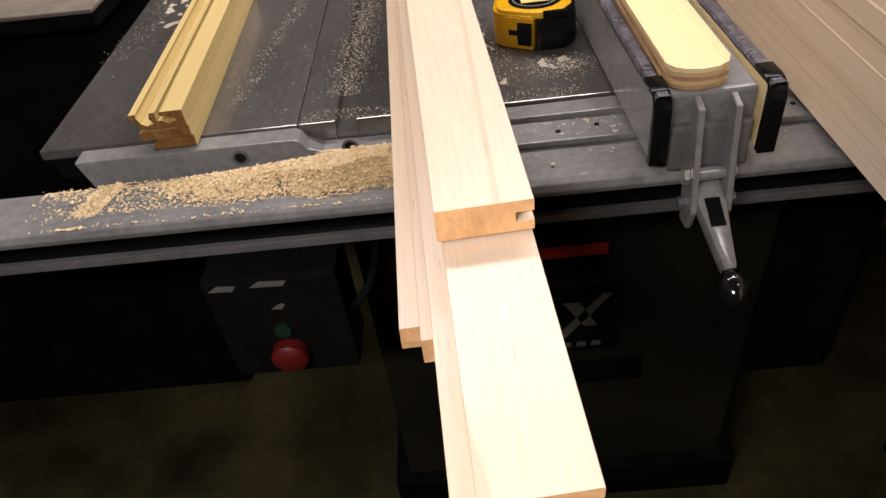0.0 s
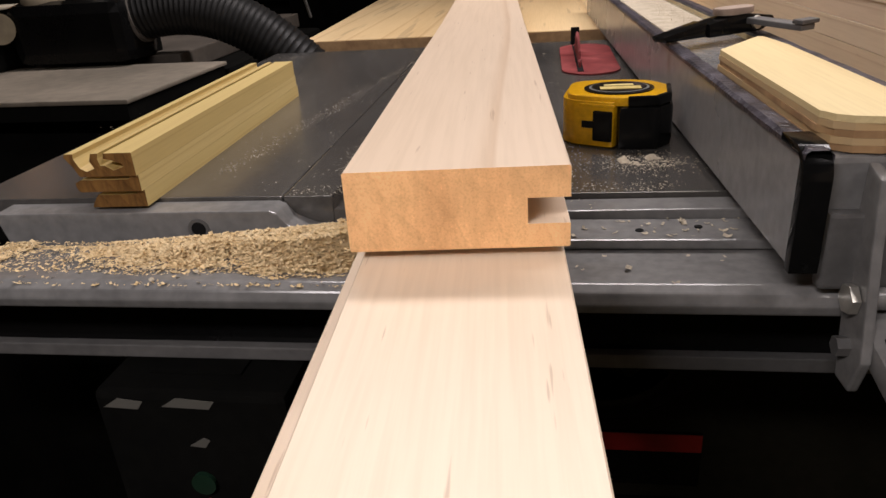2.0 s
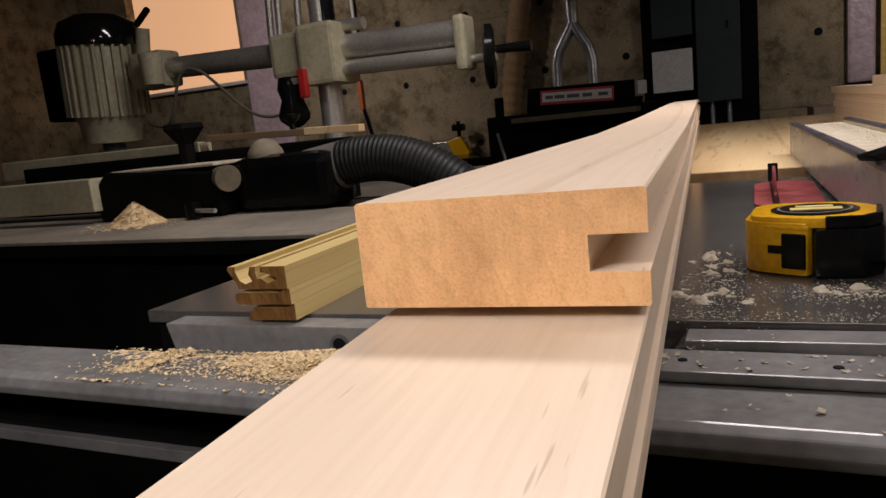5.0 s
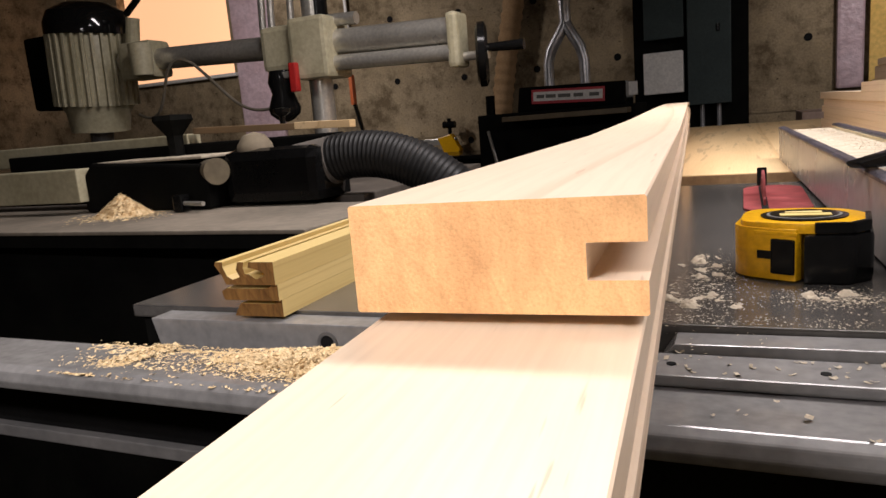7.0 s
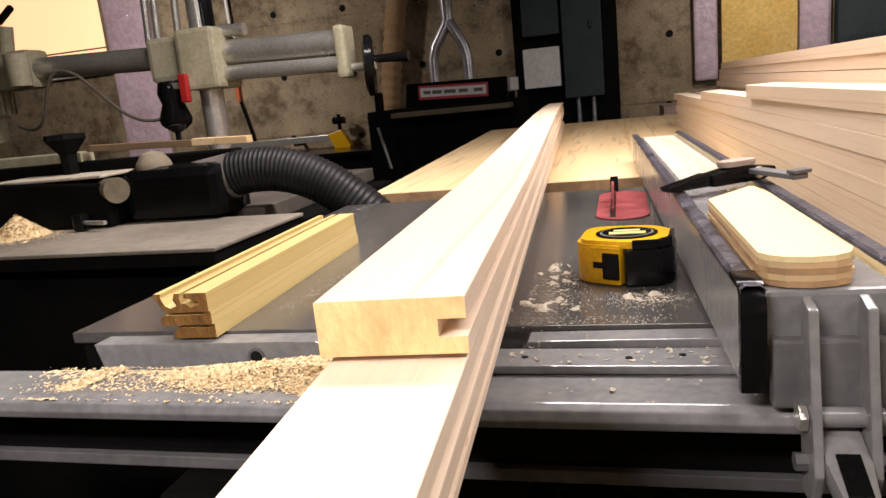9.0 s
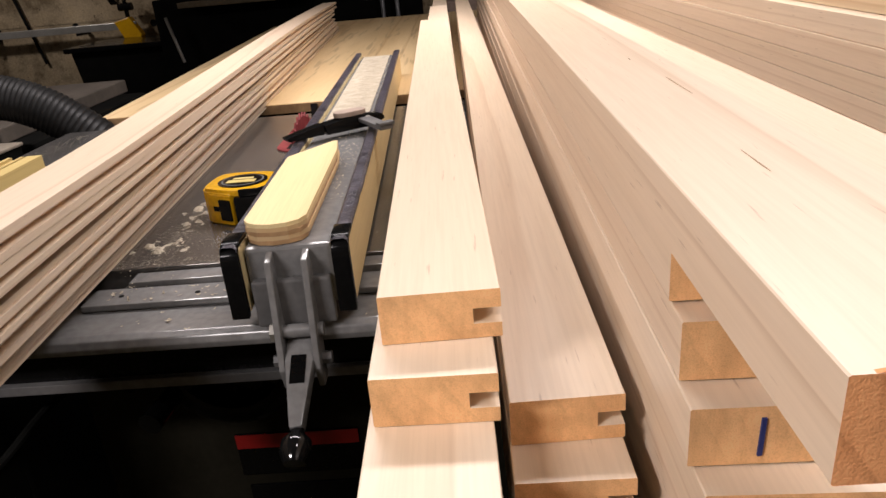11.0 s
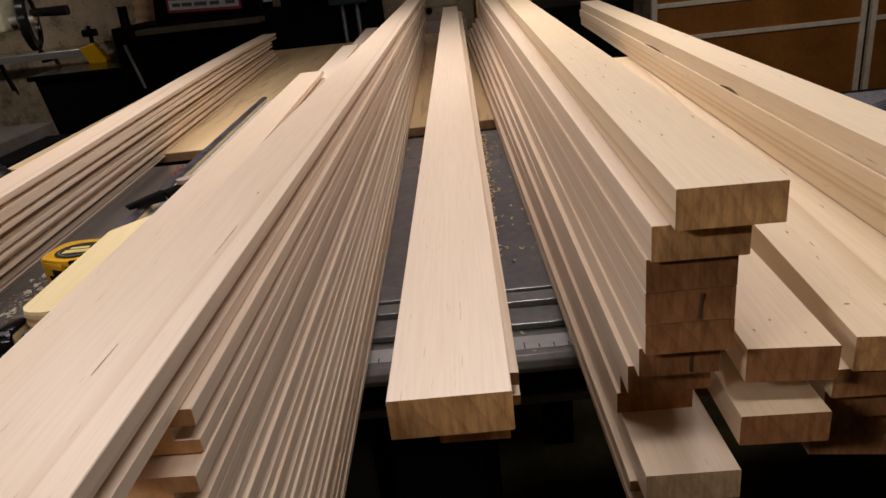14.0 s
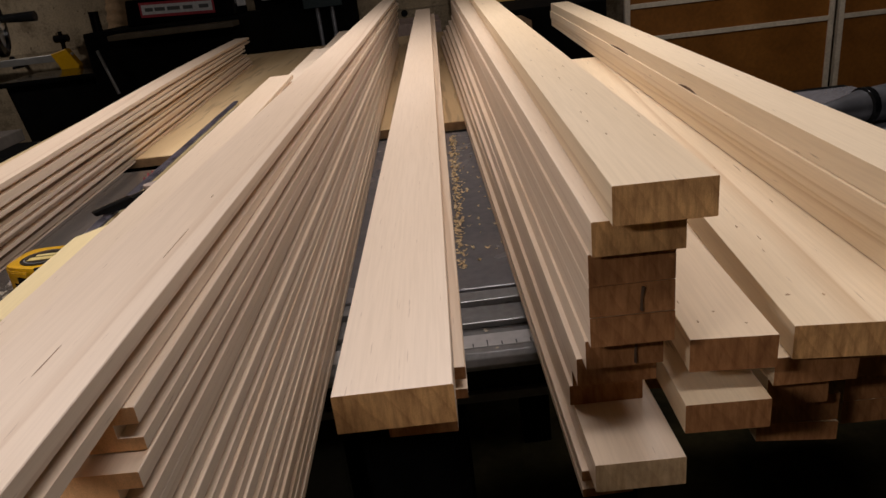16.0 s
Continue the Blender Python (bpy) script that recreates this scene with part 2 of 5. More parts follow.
def concrete(name, a, b):
    """Board-formed concrete: cloudy tone, dark weathered blotches, sandy grain and small pits."""
    m, nt, p = mat_new(name)
    v = coords(nt, (1, 1, 1), False).outputs[0]
    cloud, blotch, grain, pits = noise_tex(nt, v, 1.7, 6, 0.62), noise_tex(nt, v, 5.5, 5, 0.7), noise_tex(nt, v, 70.0, 3), noise_tex(nt, v, 24.0, 2)
    r = ramp(nt, [(0.3, a), (0.7, b)])
    nt.links.new(cloud.outputs["Fac"], r.inputs[0])
    col = r.outputs[0]
    for tex, stops in ((blotch, [(0.36, (0.45, 0.42, 0.38)), (0.52, (1, 1, 1)), (0.72, (1.18, 1.15, 1.08))]), (grain, [(0.3, (0.78, 0.78, 0.78)), (0.7, (1.12, 1.12, 1.12))]), (pits, [(0.27, (0.25, 0.22, 0.2)), (0.33, (1, 1, 1))])):
        t = ramp(nt, stops)
        nt.links.new(tex.outputs["Fac"], t.inputs[0])
        col = mix_col(nt, col, t.outputs[0], 1.0, "MULTIPLY")
    nt.links.new(col, p.inputs["Base Color"])
    p.inputs["Roughness"].default_value = 0.88
    p.inputs["Specular IOR Level"].default_value = 0.25
    bump(nt, p, grain.outputs["Fac"], 0.4, 0.006)
    return m


CONCRETE = concrete("poured_concrete", (0.19, 0.145, 0.085), (0.40, 0.315, 0.20))
FLOOR_MAT = surface("dusty_concrete_floor", (0.008, 0.007, 0.003), (0.07, 0.057, 0.024), 4.5, (0.8, 0.95), 0.0, 45, 0.4, 0.004, spec=0.1)
CEIL_MAT = surface("joist_ceiling", (0.22, 0.17, 0.11), (0.34, 0.27, 0.18), 4, (0.8, 0.9))
PINK = surface("pink_insulation_sheet", (0.50, 0.36, 0.38), (0.62, 0.48, 0.52), 5, (0.2, 0.5), 0.0, 25, 0.5, 0.02)
WHITE = surface("white_paint", (0.66, 0.64, 0.60), (0.74, 0.72, 0.67), 9, (0.4, 0.6))
GREEN_GREY = surface("panel_grey_green", (0.022, 0.034, 0.033), (0.036, 0.050, 0.048), 5, (0.5, 0.65), spec=0.3)
BROWN_PANEL = surface("brown_hardboard", (0.20, 0.072, 0.010), (0.34, 0.13, 0.022), 3, (0.35, 0.5), 0.0, 40, 0.1)
OSB = surface("yellow_board", (0.70, 0.44, 0.10), (0.80, 0.54, 0.17), 5, (0.7, 0.9), 0.0, 40, 0.2)
CARD = surface("cardboard", (0.30, 0.18, 0.08), (0.38, 0.24, 0.12), 6, (0.8, 0.9))
KNOT = surface("brown_knot", (0.34, 0.22, 0.12), (0.46, 0.31, 0.18), 200, (0.7, 0.9))
BARK = surface("dark_bark", (0.09, 0.05, 0.025), (0.18, 0.105, 0.055), 60, (0.8, 0.95))
HOLE = plain("hole_dark", (0.01, 0.01, 0.01), 0.9, 0, 0.1)
BLUE_INK = plain("blue_pencil", (0.02, 0.03, 0.16), 0.8)
INK = plain("print_dark", (0.03, 0.03, 0.03), 0.6)
PRINT_GREY = plain("print_grey", (0.11, 0.106, 0.092), 0.6)
WINDOW_GLOW = glow("sunlit_shade", (0.95, 0.52, 0.28), 0.55)


# ---------------------------------------------------------------- mesh helpers
def finish(name, bm, mats, smooth=False):
    bmesh.ops.recalc_face_normals(bm, faces=bm.faces)
    me = bpy.data.meshes.new(name)
    bm.to_mesh(me)
    bm.free()
    for m in mats if isinstance(mats, (list, tuple)) else (mats,):
        me.materials.append(m)
    if smooth:
        me.polygons.foreach_set("use_smooth", [True] * len(me.polygons))
        me.set_sharp_from_angle(angle=radians(38))
    return me


def part(name, bm, mats, parent, label="", smooth=False):
    ob = new(name, finish(name, bm, mats, smooth))
    if parent is not None:
        ob.parent = parent
    if label:
        ob["label"] = label
    return ob


def thing(name, label, category, at=(0, 0, 0), rz=0.0, group="", kind=""):
    e = new(name)
    e.empty_display_size = 0.05
    e.matrix_basis = pose(*at, 0, 0, rz)
    return tagged(e, label, category, group, kind)


def solid(name, bm, mats, label, category, at=(0, 0, 0), rz=0.0, group="", kind="", smooth=False):
    ob = new(name, finish(name, bm, mats, smooth))
    ob.matrix_basis = pose(*at, 0, 0, rz)
    return tagged(ob, label, category, group, kind)


def add_box(bm, x0, x1, y0, y1, z0, z1, bev=0.0, mat=0, seg=2):
    g = bmesh.ops.create_cube(bm, size=1.0)
    vs = g["verts"]
    for v in vs:
        v.co = Vector((x0 + (v.co.x + 0.5) * (x1 - x0), y0 + (v.co.y + 0.5) * (y1 - y0), z0 + (v.co.z + 0.5) * (z1 - z0)))
    faces = set(f for v in vs for f in v.link_faces)
    for f in faces:
        f.material_index = mat
    if bev:
        es = list(set(e for v in vs for e in v.link_edges))
        r = bmesh.ops.bevel(bm, geom=es, offset=bev, segments=seg, profile=0.6, affect="EDGES", clamp_overlap=True)
        for f in r["faces"]:
            f.material_index = mat
    return bm


def box(x0, x1, y0, y1, z0, z1, bev=0.0):
    return add_box(bmesh.new(), x0, x1, y0, y1, z0, z1, bev)


def add_rod(bm, a, b, r0, r1=None, seg=20, cap=True):
    a, b = Vector(a), Vector(b)
    r1 = r0 if r1 is None else r1
    d = (b - a).normalized()
    u = d.orthogonal().normalized()
    w = d.cross(u)
    rings = []
    for c, r in ((a, r0), (b, r1)):
        rings.append([bm.verts.new(c + r * (math.cos(t) * u + math.sin(t) * w)) for t in [2 * math.pi * i / seg for i in range(seg)]])
    for i in range(seg):
        bm.faces.new((rings[0][i], rings[0][(i + 1) % seg], rings[1][(i + 1) % seg], rings[1][i]))
    if cap:
        bm.faces.new(rings[0])
        bm.faces.new(rings[1])
    return bm


def rod(a, b, r0, r1=None, seg=20):
    return add_rod(bmesh.new(), a, b, r0, r1, seg)


def add_sweep(bm, pts, radii, seg=16):
    """A tube along points, with a radius at each."""
    pts = [Vector(p) for p in pts]
    u = None
    rings = []
    for i, p in enumerate(pts):
        d = (pts[min(i + 1, len(pts) - 1)] - pts[max(i - 1, 0)]).normalized()
        u = d.orthogonal().normalized() if u is None else (u - d * u.dot(d)).normalized()
        w = d.cross(u)
        rings.append([bm.verts.new(p + radii[i] * (math.cos(t) * u + math.sin(t) * w)) for t in [2 * math.pi * k / seg for k in range(seg)]])
    for r0, r1 in zip(rings, rings[1:]):
        for k in range(seg):
            bm.faces.new((r0[k], r0[(k + 1) % seg], r1[(k + 1) % seg], r1[k]))
    bm.faces.new(rings[0])
    bm.faces.new(rings[-1])
    return bm


def bezier(p0, p1, p2, p3, n):
    out = []
    for i in range(n + 1):
        t = i / n
        out.append(Vector(p0) * (1 - t) ** 3 + Vector(p1) * 3 * t * (1 - t) ** 2 + Vector(p2) * 3 * t * t * (1 - t) + Vector(p3) * t ** 3)
    return out


def prism(poly, axis, a, b, bev=0.0):
    """A polygon of (u, v) pushed out along an axis from a to b. x: (y, z); y: (x, z); z: (x, y)."""
    bm = bmesh.new()

    def at(u, v, c):
        return {"x": (c, u, v), "y": (u, c, v), "z": (u, v, c)}[axis]
    lo = [bm.verts.new(at(u, v, a)) for u, v in poly]
    hi = [bm.verts.new(at(u, v, b)) for u, v in poly]
    n = len(poly)
    for i in range(n):
        bm.faces.new((lo[i], lo[(i + 1) % n], hi[(i + 1) % n], hi[i]))
    bm.faces.new(lo)
    bm.faces.new(hi)
    if bev:
        bmesh.ops.recalc_face_normals(bm, faces=bm.faces)
        bmesh.ops.bevel(bm, geom=list(bm.edges), offset=bev, segments=2, profile=0.6, affect="EDGES", clamp_overlap=True)
    return bm


def lathe(profile, seg=28):
    """A solid of revolution round z from (radius, height) pairs."""
    bm = bmesh.new()
    rings = []
    for r, z in profile:
        rings.append([bm.verts.new((max(r, 1e-5) * math.cos(2 * math.pi * i / seg), max(r, 1e-5) * math.sin(2 * math.pi * i / seg), z)) for i in range(seg)])
    for a, b in zip(rings, rings[1:]):
        for i in range(seg):
            bm.faces.new((a[i], a[(i + 1) % seg], b[(i + 1) % seg], b[i]))
    bm.faces.new(rings[0])
    bm.faces.new(rings[-1])
    return bm


def moved(bm, m):
    bmesh.ops.transform(bm, matrix=m, verts=bm.verts)
    return bm


# ---------------------------------------------------------------- boards
board_rng = random.Random(5)


def board_mesh(name, w, h, length, groove, bow, mats, ragged=0.0):
    """A planed stile: groove is None, 'r' or 'l' (a slot along that edge); bow: heights at even steps along it."""
    c = 0.00035
    gh0, gh1, gd = 0.30 * h, 0.62 * h, 0.0095
    right = [(w, c), (w, gh0), (w - gd, gh0), (w - gd, gh1), (w, gh1), (w, h - c)] if groove in ("r", "b") else [(w, c), (w, h - c)]
    left = [(0, h - c), (0, gh1), (gd, gh1), (gd, gh0), (0, gh0), (0, c)] if groove in ("l", "b") else [(0, h - c), (0, c)]
    poly = [(c, 0), (w - c, 0)] + right + [(w - c, h), (c, h)] + left
    bm = bmesh.new()
    skew = board_rng.uniform(-1, 1), board_rng.uniform(-0.15, 0.15)
    n = 24
    rows = []
    for i in range(n + 1):
        f = i / n
        dz = float(np.interp(f, [k / (len(bow) - 1) for k in range(len(bow))], bow))
        ring = []
        for x, z in poly:
            jag = ragged * (skew[0] * (2 * x / w - 1) + skew[1] * (2 * z / h - 1)) if i in (0, n) else 0.0
            ring.append(bm.verts.new((x, f * length + jag, z + dz)))
        rows.append(ring)
    k = len(poly)
    for a, b in zip(rows, rows[1:]):
        for i in range(k):
            bm.faces.new((a[i], a[(i + 1) % k], b[(i + 1) % k], b[i]))
    for ring in (rows[0], rows[-1]):
        f = bm.faces.new(ring)
        f.material_index = 1
    return finish(name, bm, mats)


def board(x, y, ztop, length, rz=0.0, w=0.0495, h=0.0178, groove="r", bow=(0, 0), label="", group="", mats=None, ragged=0.0006):
    """One board; (x, y) is the near left corner, ztop the height of its upper face there."""
    ztop -= 0.004
    h = min(h, ztop - 0.0002) if ztop - h < 0.03 else h
    ob = new("board", board_mesh("board", w, h, length, groove, bow, mats or (MAPLE, MAPLE_END), ragged))
    ob.matrix_basis = pose(x, y, ztop - h, 0, 0, rz)
    return tagged(ob, label or "pale planed maple board with a groove cut along its edge", "board", group)


# ---------------------------------------------------------------- room
FLOOR_Z, CEIL_Z = -0.87, 1.70
WX0, WX1, WY0, WY1 = -6.2, 4.6, -2.6, 5.0
solid("floor", box(WX0, WX1, WY0, WY1, FLOOR_Z - 0.1, FLOOR_Z), FLOOR_MAT, "dusty dark concrete workshop floor", "floor", kind="structure")
bm = box(WX0, WX1, WY0, WY1, CEIL_Z + 0.2, CEIL_Z + 0.25)
for i in range(19):
    x = WX0 + 0.3 + i * 0.56
    add_box(bm, x - 0.019, x + 0.019, WY0, WY1, CEIL_Z, CEIL_Z + 0.2)
solid("ceiling", bm, CEIL_MAT, "open wooden joist ceiling of the workshop", "ceiling", kind="structure")
WINX0, WINX1, WINZ0, WINZ1 = -5.54, -4.23, 0.69, 1.66
north = thing("wall_north", "poured concrete basement wall with form tie holes", "wall", kind="structure")
bm = bmesh.new()
for x0, x1, z0, z1 in ((WX0, WINX0, FLOOR_Z, CEIL_Z + 0.2), (WINX1, WX1, FLOOR_Z, CEIL_Z + 0.2), (WINX0, WINX1, FLOOR_Z, WINZ0), (WINX0, WINX1, WINZ1, CEIL_Z + 0.2)):
    add_box(bm, x0, x1, WY1, WY1 + 0.2, z0, z1)
part("wall_face", bm, CONCRETE, north)
for i in range(9):
    for j in range(4):
        x, z = -3.2 + i * 0.61 + 0.02 * math.sin(7 * i + j), -0.55 + j * 0.5 + 0.02 * math.cos(5 * i)
        part("tie_hole", rod((x, WY1 - 0.004, z), (x, WY1 + 0.01, z), 0.026, 0.02, 14), HOLE, north, "dark patched form tie hole")
for j in range(2):
    part("form_seam", box(WX0, WX1, WY1 - 0.006, WY1 + 0.01, -0.02 + j * 0.9, -0.008 + j * 0.9), CONCRETE, north, "raised concrete form seam")
solid("wall_west", box(WX0 - 0.2, WX0, WY0, WY1, FLOOR_Z, CEIL_Z + 0.2), CONCRETE, "plain concrete side wall", "wall", kind="structure")
solid("wall_east", box(WX1, WX1 + 0.2, WY0, WY1, FLOOR_Z, CEIL_Z + 0.2), CONCRETE, "plain concrete side wall", "wall", kind="structure")
solid("wall_south", box(WX0, WX1, WY0 - 0.2, WY0, FLOOR_Z, CEIL_Z + 0.2), CONCRETE, "plain concrete wall behind the saw", "wall", kind="structure")
win = thing("window_1", "small basement window with a drawn peach shade", "window", kind="structure")
part("shade", box(WINX0, WINX1, WY1 + 0.1, WY1 + 0.11, WINZ0, WINZ1), WINDOW_GLOW, win, "sunlit peach window shade")
part("sill", box(WINX0 - 0.05, WINX1 + 0.05, WY1 - 0.06, WY1 + 0.1, WINZ0 - 0.03, WINZ0, 0.004), WHITE, win, "white painted window sill")
part("rail", box(WINX0, WINX1, WY1 + 0.06, WY1 + 0.095, WINZ0 + 0.14, WINZ0 + 0.17, 0.003), WHITE, win)
bm = bmesh.new()
for x0, x1, z0, z1 in ((-4.16, -3.72, -0.2, 1.4), (0.62, 0.78, 0.1, 1.4), (1.3, 1.5, 0.1, 1.4), (1.85, 3.9, 0.62, 1.4)):
    add_box(bm, x0, x1, WY1 - 0.06, WY1 - 0.001, z0, z1, 0.02)
solid("insulation_sheet", bm, PINK, "pink insulation under clear plastic on the wall", "insulation", kind="structure")
# Unseen tube fixtures, added to carry the area lamps.
for lx, ly, lz, sx, sy, watts in ADDED_TUBES:
    sl = thing("added_shop_light", "unseen white tube shop light added over the saw", "lamp", (lx, ly, lz), group="hanging shop lights")
    part("reflector", prism([(-sy / 2 - 0.04, 0.005), (-0.05, 0.055), (0.05, 0.055), (sy / 2 + 0.04, 0.005), (sy / 2 + 0.038, 0.012), (0.048, 0.062), (-0.048, 0.062), (-sy / 2 - 0.038, 0.012)], "x", -sx / 2, sx / 2), WHITE, sl)
    for x in (-sx / 2 + 0.1, sx / 2 - 0.1):
        part("hanger", rod((x, 0, 0.06), (x, 0, CEIL_Z + 0.2 - lz), 0.004, 0.004, 8), STEEL, sl)
# Pendant holders are unseen, added where the fill bulbs sit.
for (lx, ly, lz), *_ in FILL_BULBS:
    sl = thing("added_pendant_lamp", "unseen small pendant lamp holder added at a fill bulb", "lamp", (lx, ly, lz), group="pendant lamps")
    part("holder", lathe([(0.045, 0.01), (0.04, 0.05), (0.02, 0.08), (0.0, 0.085)]), WHITE, sl)
    part("cord", rod((0, 0, 0.08), (0, 0, CEIL_Z + 0.2 - lz), 0.004, 0.004, 8), BLACK, sl)

# ---------------------------------------------------------------- table saw
saw = thing("table_saw", "grey cabinet table saw with cast iron top and fence rail", "table saw")
TX0, TXM, TX1, TX2, TY = -0.378, -0.133, 0.30, 1.35, 0.665
part("extension_wing", box(TX0, TXM - 0.0004, 0, TY, -0.010, 0, 0.0015), CAST_IRON, saw, "machined cast iron wing dusted with shavings")
# Added black block stands for the shadow gap below the wing.
part("wing_rib", box(TX0 + 0.006, TXM - 0.002, 0.004, TY - 0.004, -0.034, -0.0101, 0.001), BLACK_MATT, saw, "black block for the shadow gap under the wing")
SLOTS = [(-0.098, -0.079), (0.192, 0.211)]
xs = [TXM + 0.0004] + [v for s in SLOTS for v in s] + [TX1]
for a, b in zip(xs[::2], xs[1::2]):
    part("table_section", box(a, b, 0, TY, -0.03, 0, 0.0012), CAST_IRON, saw, "worn machined cast iron table")
for a, b in SLOTS:
    part("mitre_slot", box(a + 0.0001, b - 0.0001, 0.0005, TY - 0.0005, -0.035, -0.010), CAST_IRON, saw, "mitre slot milled in the table")
part("side_table", box(TX1 + 0.001, TX2, 0, TY + 0.015, -0.028, -0.0005, 0.002), WING_GREY, saw, "smooth grey laminate extension table")
part("side_table_trim", box(TX1 + 0.001, TX2, TY + 0.0155, TY + 0.04, -0.03, -0.002, 0.002), BLACK_MATT, saw, "dark rear edging")
# front bar bolted to the table edge, cut down where the slots run out
bm = prism([(-0.325, -0.046), (-0.337, -0.003), (-0.135, -0.002), (-0.130, -0.004), (-0.124, -0.012), (-0.110, -0.018), (-0.02, -0.019), (0.02, -0.018), (0.03, -0.004), (0.14, -0.003), (1.3, -0.003), (1.3, -0.046)], "y", -0.022, -0.0006, 0.0012)
part("front_bar", bm, GREY_PAINT, saw, "grey painted bar with chipped edges")
for x in (-0.186, -0.085, 0.03, 0.33, 0.471, 0.612, 0.9):
    hole = part("bolt_hole", lathe([(0.0075, 0.0), (0.0075, 0.0008), (0.0052, 0.0008), (0.0052, 0.0)], 24), GREY_DARK, saw)
    hole.matrix_basis = pose(x, -0.022, -0.0145, 90)
    part("bolt_socket", rod((x, -0.0224, -0.0145), (x, -0.0215, -0.0145), 0.0052, 0.0052, 16), HOLE, saw)
part("sawn_residue", box(-0.118, -0.02, -0.0222, -0.0190, -0.0195, -0.0172, 0.0008), DUST, saw, "sawdust packed in the cut-out")
part("angle_rail", box(0.0, 1.33, -0.056, -0.0225, -0.0145, -0.0085, 0.0015), GREY_PAINT, saw, "flat grey steel rail flange with screw holes")
for x, y in ((0.099, -0.042), (0.133, -0.037), (0.03, -0.04), (0.3, -0.036), (0.335, -0.03), (0.56, -0.04), (0.72, -0.04)):
    part("screw_hole", rod((x, y, -0.0105), (x, y, -0.0080), 0.0024, 0.0024, 12), HOLE, saw)
bm = prism([(-0.112, -0.020), (-0.1095, -0.0145), (-0.103, -0.0118), (-0.062, -0.0150), (-0.048, -0.0155), (-0.046, -0.019), (-0.046, -0.040), (-0.0695, -0.040), (-0.0695, -0.026), (-0.110, -0.026)], "x", -0.62, 1.36, 0.0012)
part("rail_tube", bm, GREY_PAINT, saw, "rounded grey painted fence rail")
# Web is black to carry the shade below the rail top.
part("rail_web", box(-0.62, 1.36, -0.0700, -0.0605, -0.0722, -0.0402), BLACK, saw, "rail web coloured black for shade")
part("rail_lip", box(-0.62, 1.36, -0.0765, -0.0600, -0.0815, -0.0724, 0.001), GREY_DARK, saw, "grey lower rail lip")
# rule along the rail, worn printing as plain bars
part("rule_strip", box(0.32, 1.3, -0.094, -0.072, -0.0160, -0.0118, 0.0004), surface("rule_metal", (0.42, 0.41, 0.40), (0.52, 0.51, 0.50), 20, (0.3, 0.5)), saw, "pale worn metal rule")
for i in range(76):
    x = 0.33 + i * 0.0127
    part("rule_mark", box(x, x + 0.0011, -0.0935, -0.0935 + (0.010 if i % 4 == 0 else 0.006), -0.0119, -0.0115), INK, saw)
plate_pts = [(0.0975 + 0.034 * math.cos(a), (0.585 if math.sin(a) > 0 else 0.425) + 0.034 * math.sin(a)) for a in [2 * math.pi * (i + 0.5) / 32 for i in range(32)]]
insert = part("throat_plate", prism(plate_pts, "z", 0.0002, 0.0022, 0.0006), RED_WORN, saw, "worn red throat plate round the blade")
part("blade_slot", box(0.0815, 0.0885, 0.405, 0.605, 0.0018, 0.0026), HOLE, insert)
blade = bmesh.new()
teeth = 40
ring = []
for i in range(teeth):
    for da, r in ((0.0, 0.125), (0.35, 0.118), (0.55, 0.1165), (0.9, 0.121)):
        a = 2 * math.pi * (i + da) / teeth
        ring.append((0.505 + r * math.cos(a), -0.092 + r * math.sin(a)))
part("saw_blade", prism(ring, "x", 0.0838, 0.0864), RED_WORN, saw, "red coated circular saw blade standing just proud")
part("splitter", prism([(0.612, 0.0), (0.632, 0.0), (0.628, 0.022), (0.618, 0.026)], "x", 0.080, 0.092, 0.001), BLACK, saw, "small black splitter behind the blade")
part("cabinet", box(-0.135, 0.40, 0.11, 0.58, FLOOR_Z + 0.002, -0.03, 0.006), CAB_SHADED_PAINT, saw, "olive grey saw cabinet, paint darkened for shade")
part("cabinet_base", box(-0.16, 0.425, 0.09, 0.6, FLOOR_Z, FLOOR_Z + 0.09, 0.006), BLACK_MATT, saw)
part("motor_cover", box(0.405, 0.56, 0.14, 0.5, -0.62, -0.12, 0.02), BLACK_MATT, saw, "black motor cover")
for x in (0.72, 1.3):
    part("table_leg", box(x, x + 0.05, 0.09, 0.14, FLOOR_Z, -0.028, 0.003), BLACK_MATT, saw)
FY = 0.11
plate = part("name_plate", box(0.040, 0.211, FY - 0.0038, FY, -0.482, -0.352, 0.001), BLACK, saw, "black badge with worn silver emblem")
for poly in ([(0.117, -0.450), (0.134, -0.450), (0.196, -0.368), (0.184, -0.366)], [(0.130, -0.380), (0.152, -0.380), (0.178, -0.428), (0.160, -0.428)]):
    part("emblem_stroke", prism(poly, "y", FY - 0.0050, FY - 0.0038), PRINT_GREY, plate, "silver stroke of the emblem")
part("emblem_bar", box(0.060, 0.106, FY - 0.0050, FY - 0.0038, -0.416, -0.398), PRINT_GREY, plate)
for i in range(6):
    part("letter_bar", box(0.066 + i * 0.021, 0.079 + i * 0.021, FY - 0.0050, FY - 0.0038, -0.471, -0.462), PRINT_GREY, plate)
stripe = part("warning_label", box(0.035, 0.187, FY - 0.0035, FY, -0.335, -0.274, 0.0008), BLACK, saw, "black warning label with a red top")
part("red_band", box(0.0355, 0.1865, FY - 0.0045, FY - 0.0035, -0.294, -0.2745), RED, stripe)
part("dial_plate", box(0.12, 0.25, FY - 0.0035, FY, -0.56, -0.51, 0.001), BLACK, saw)
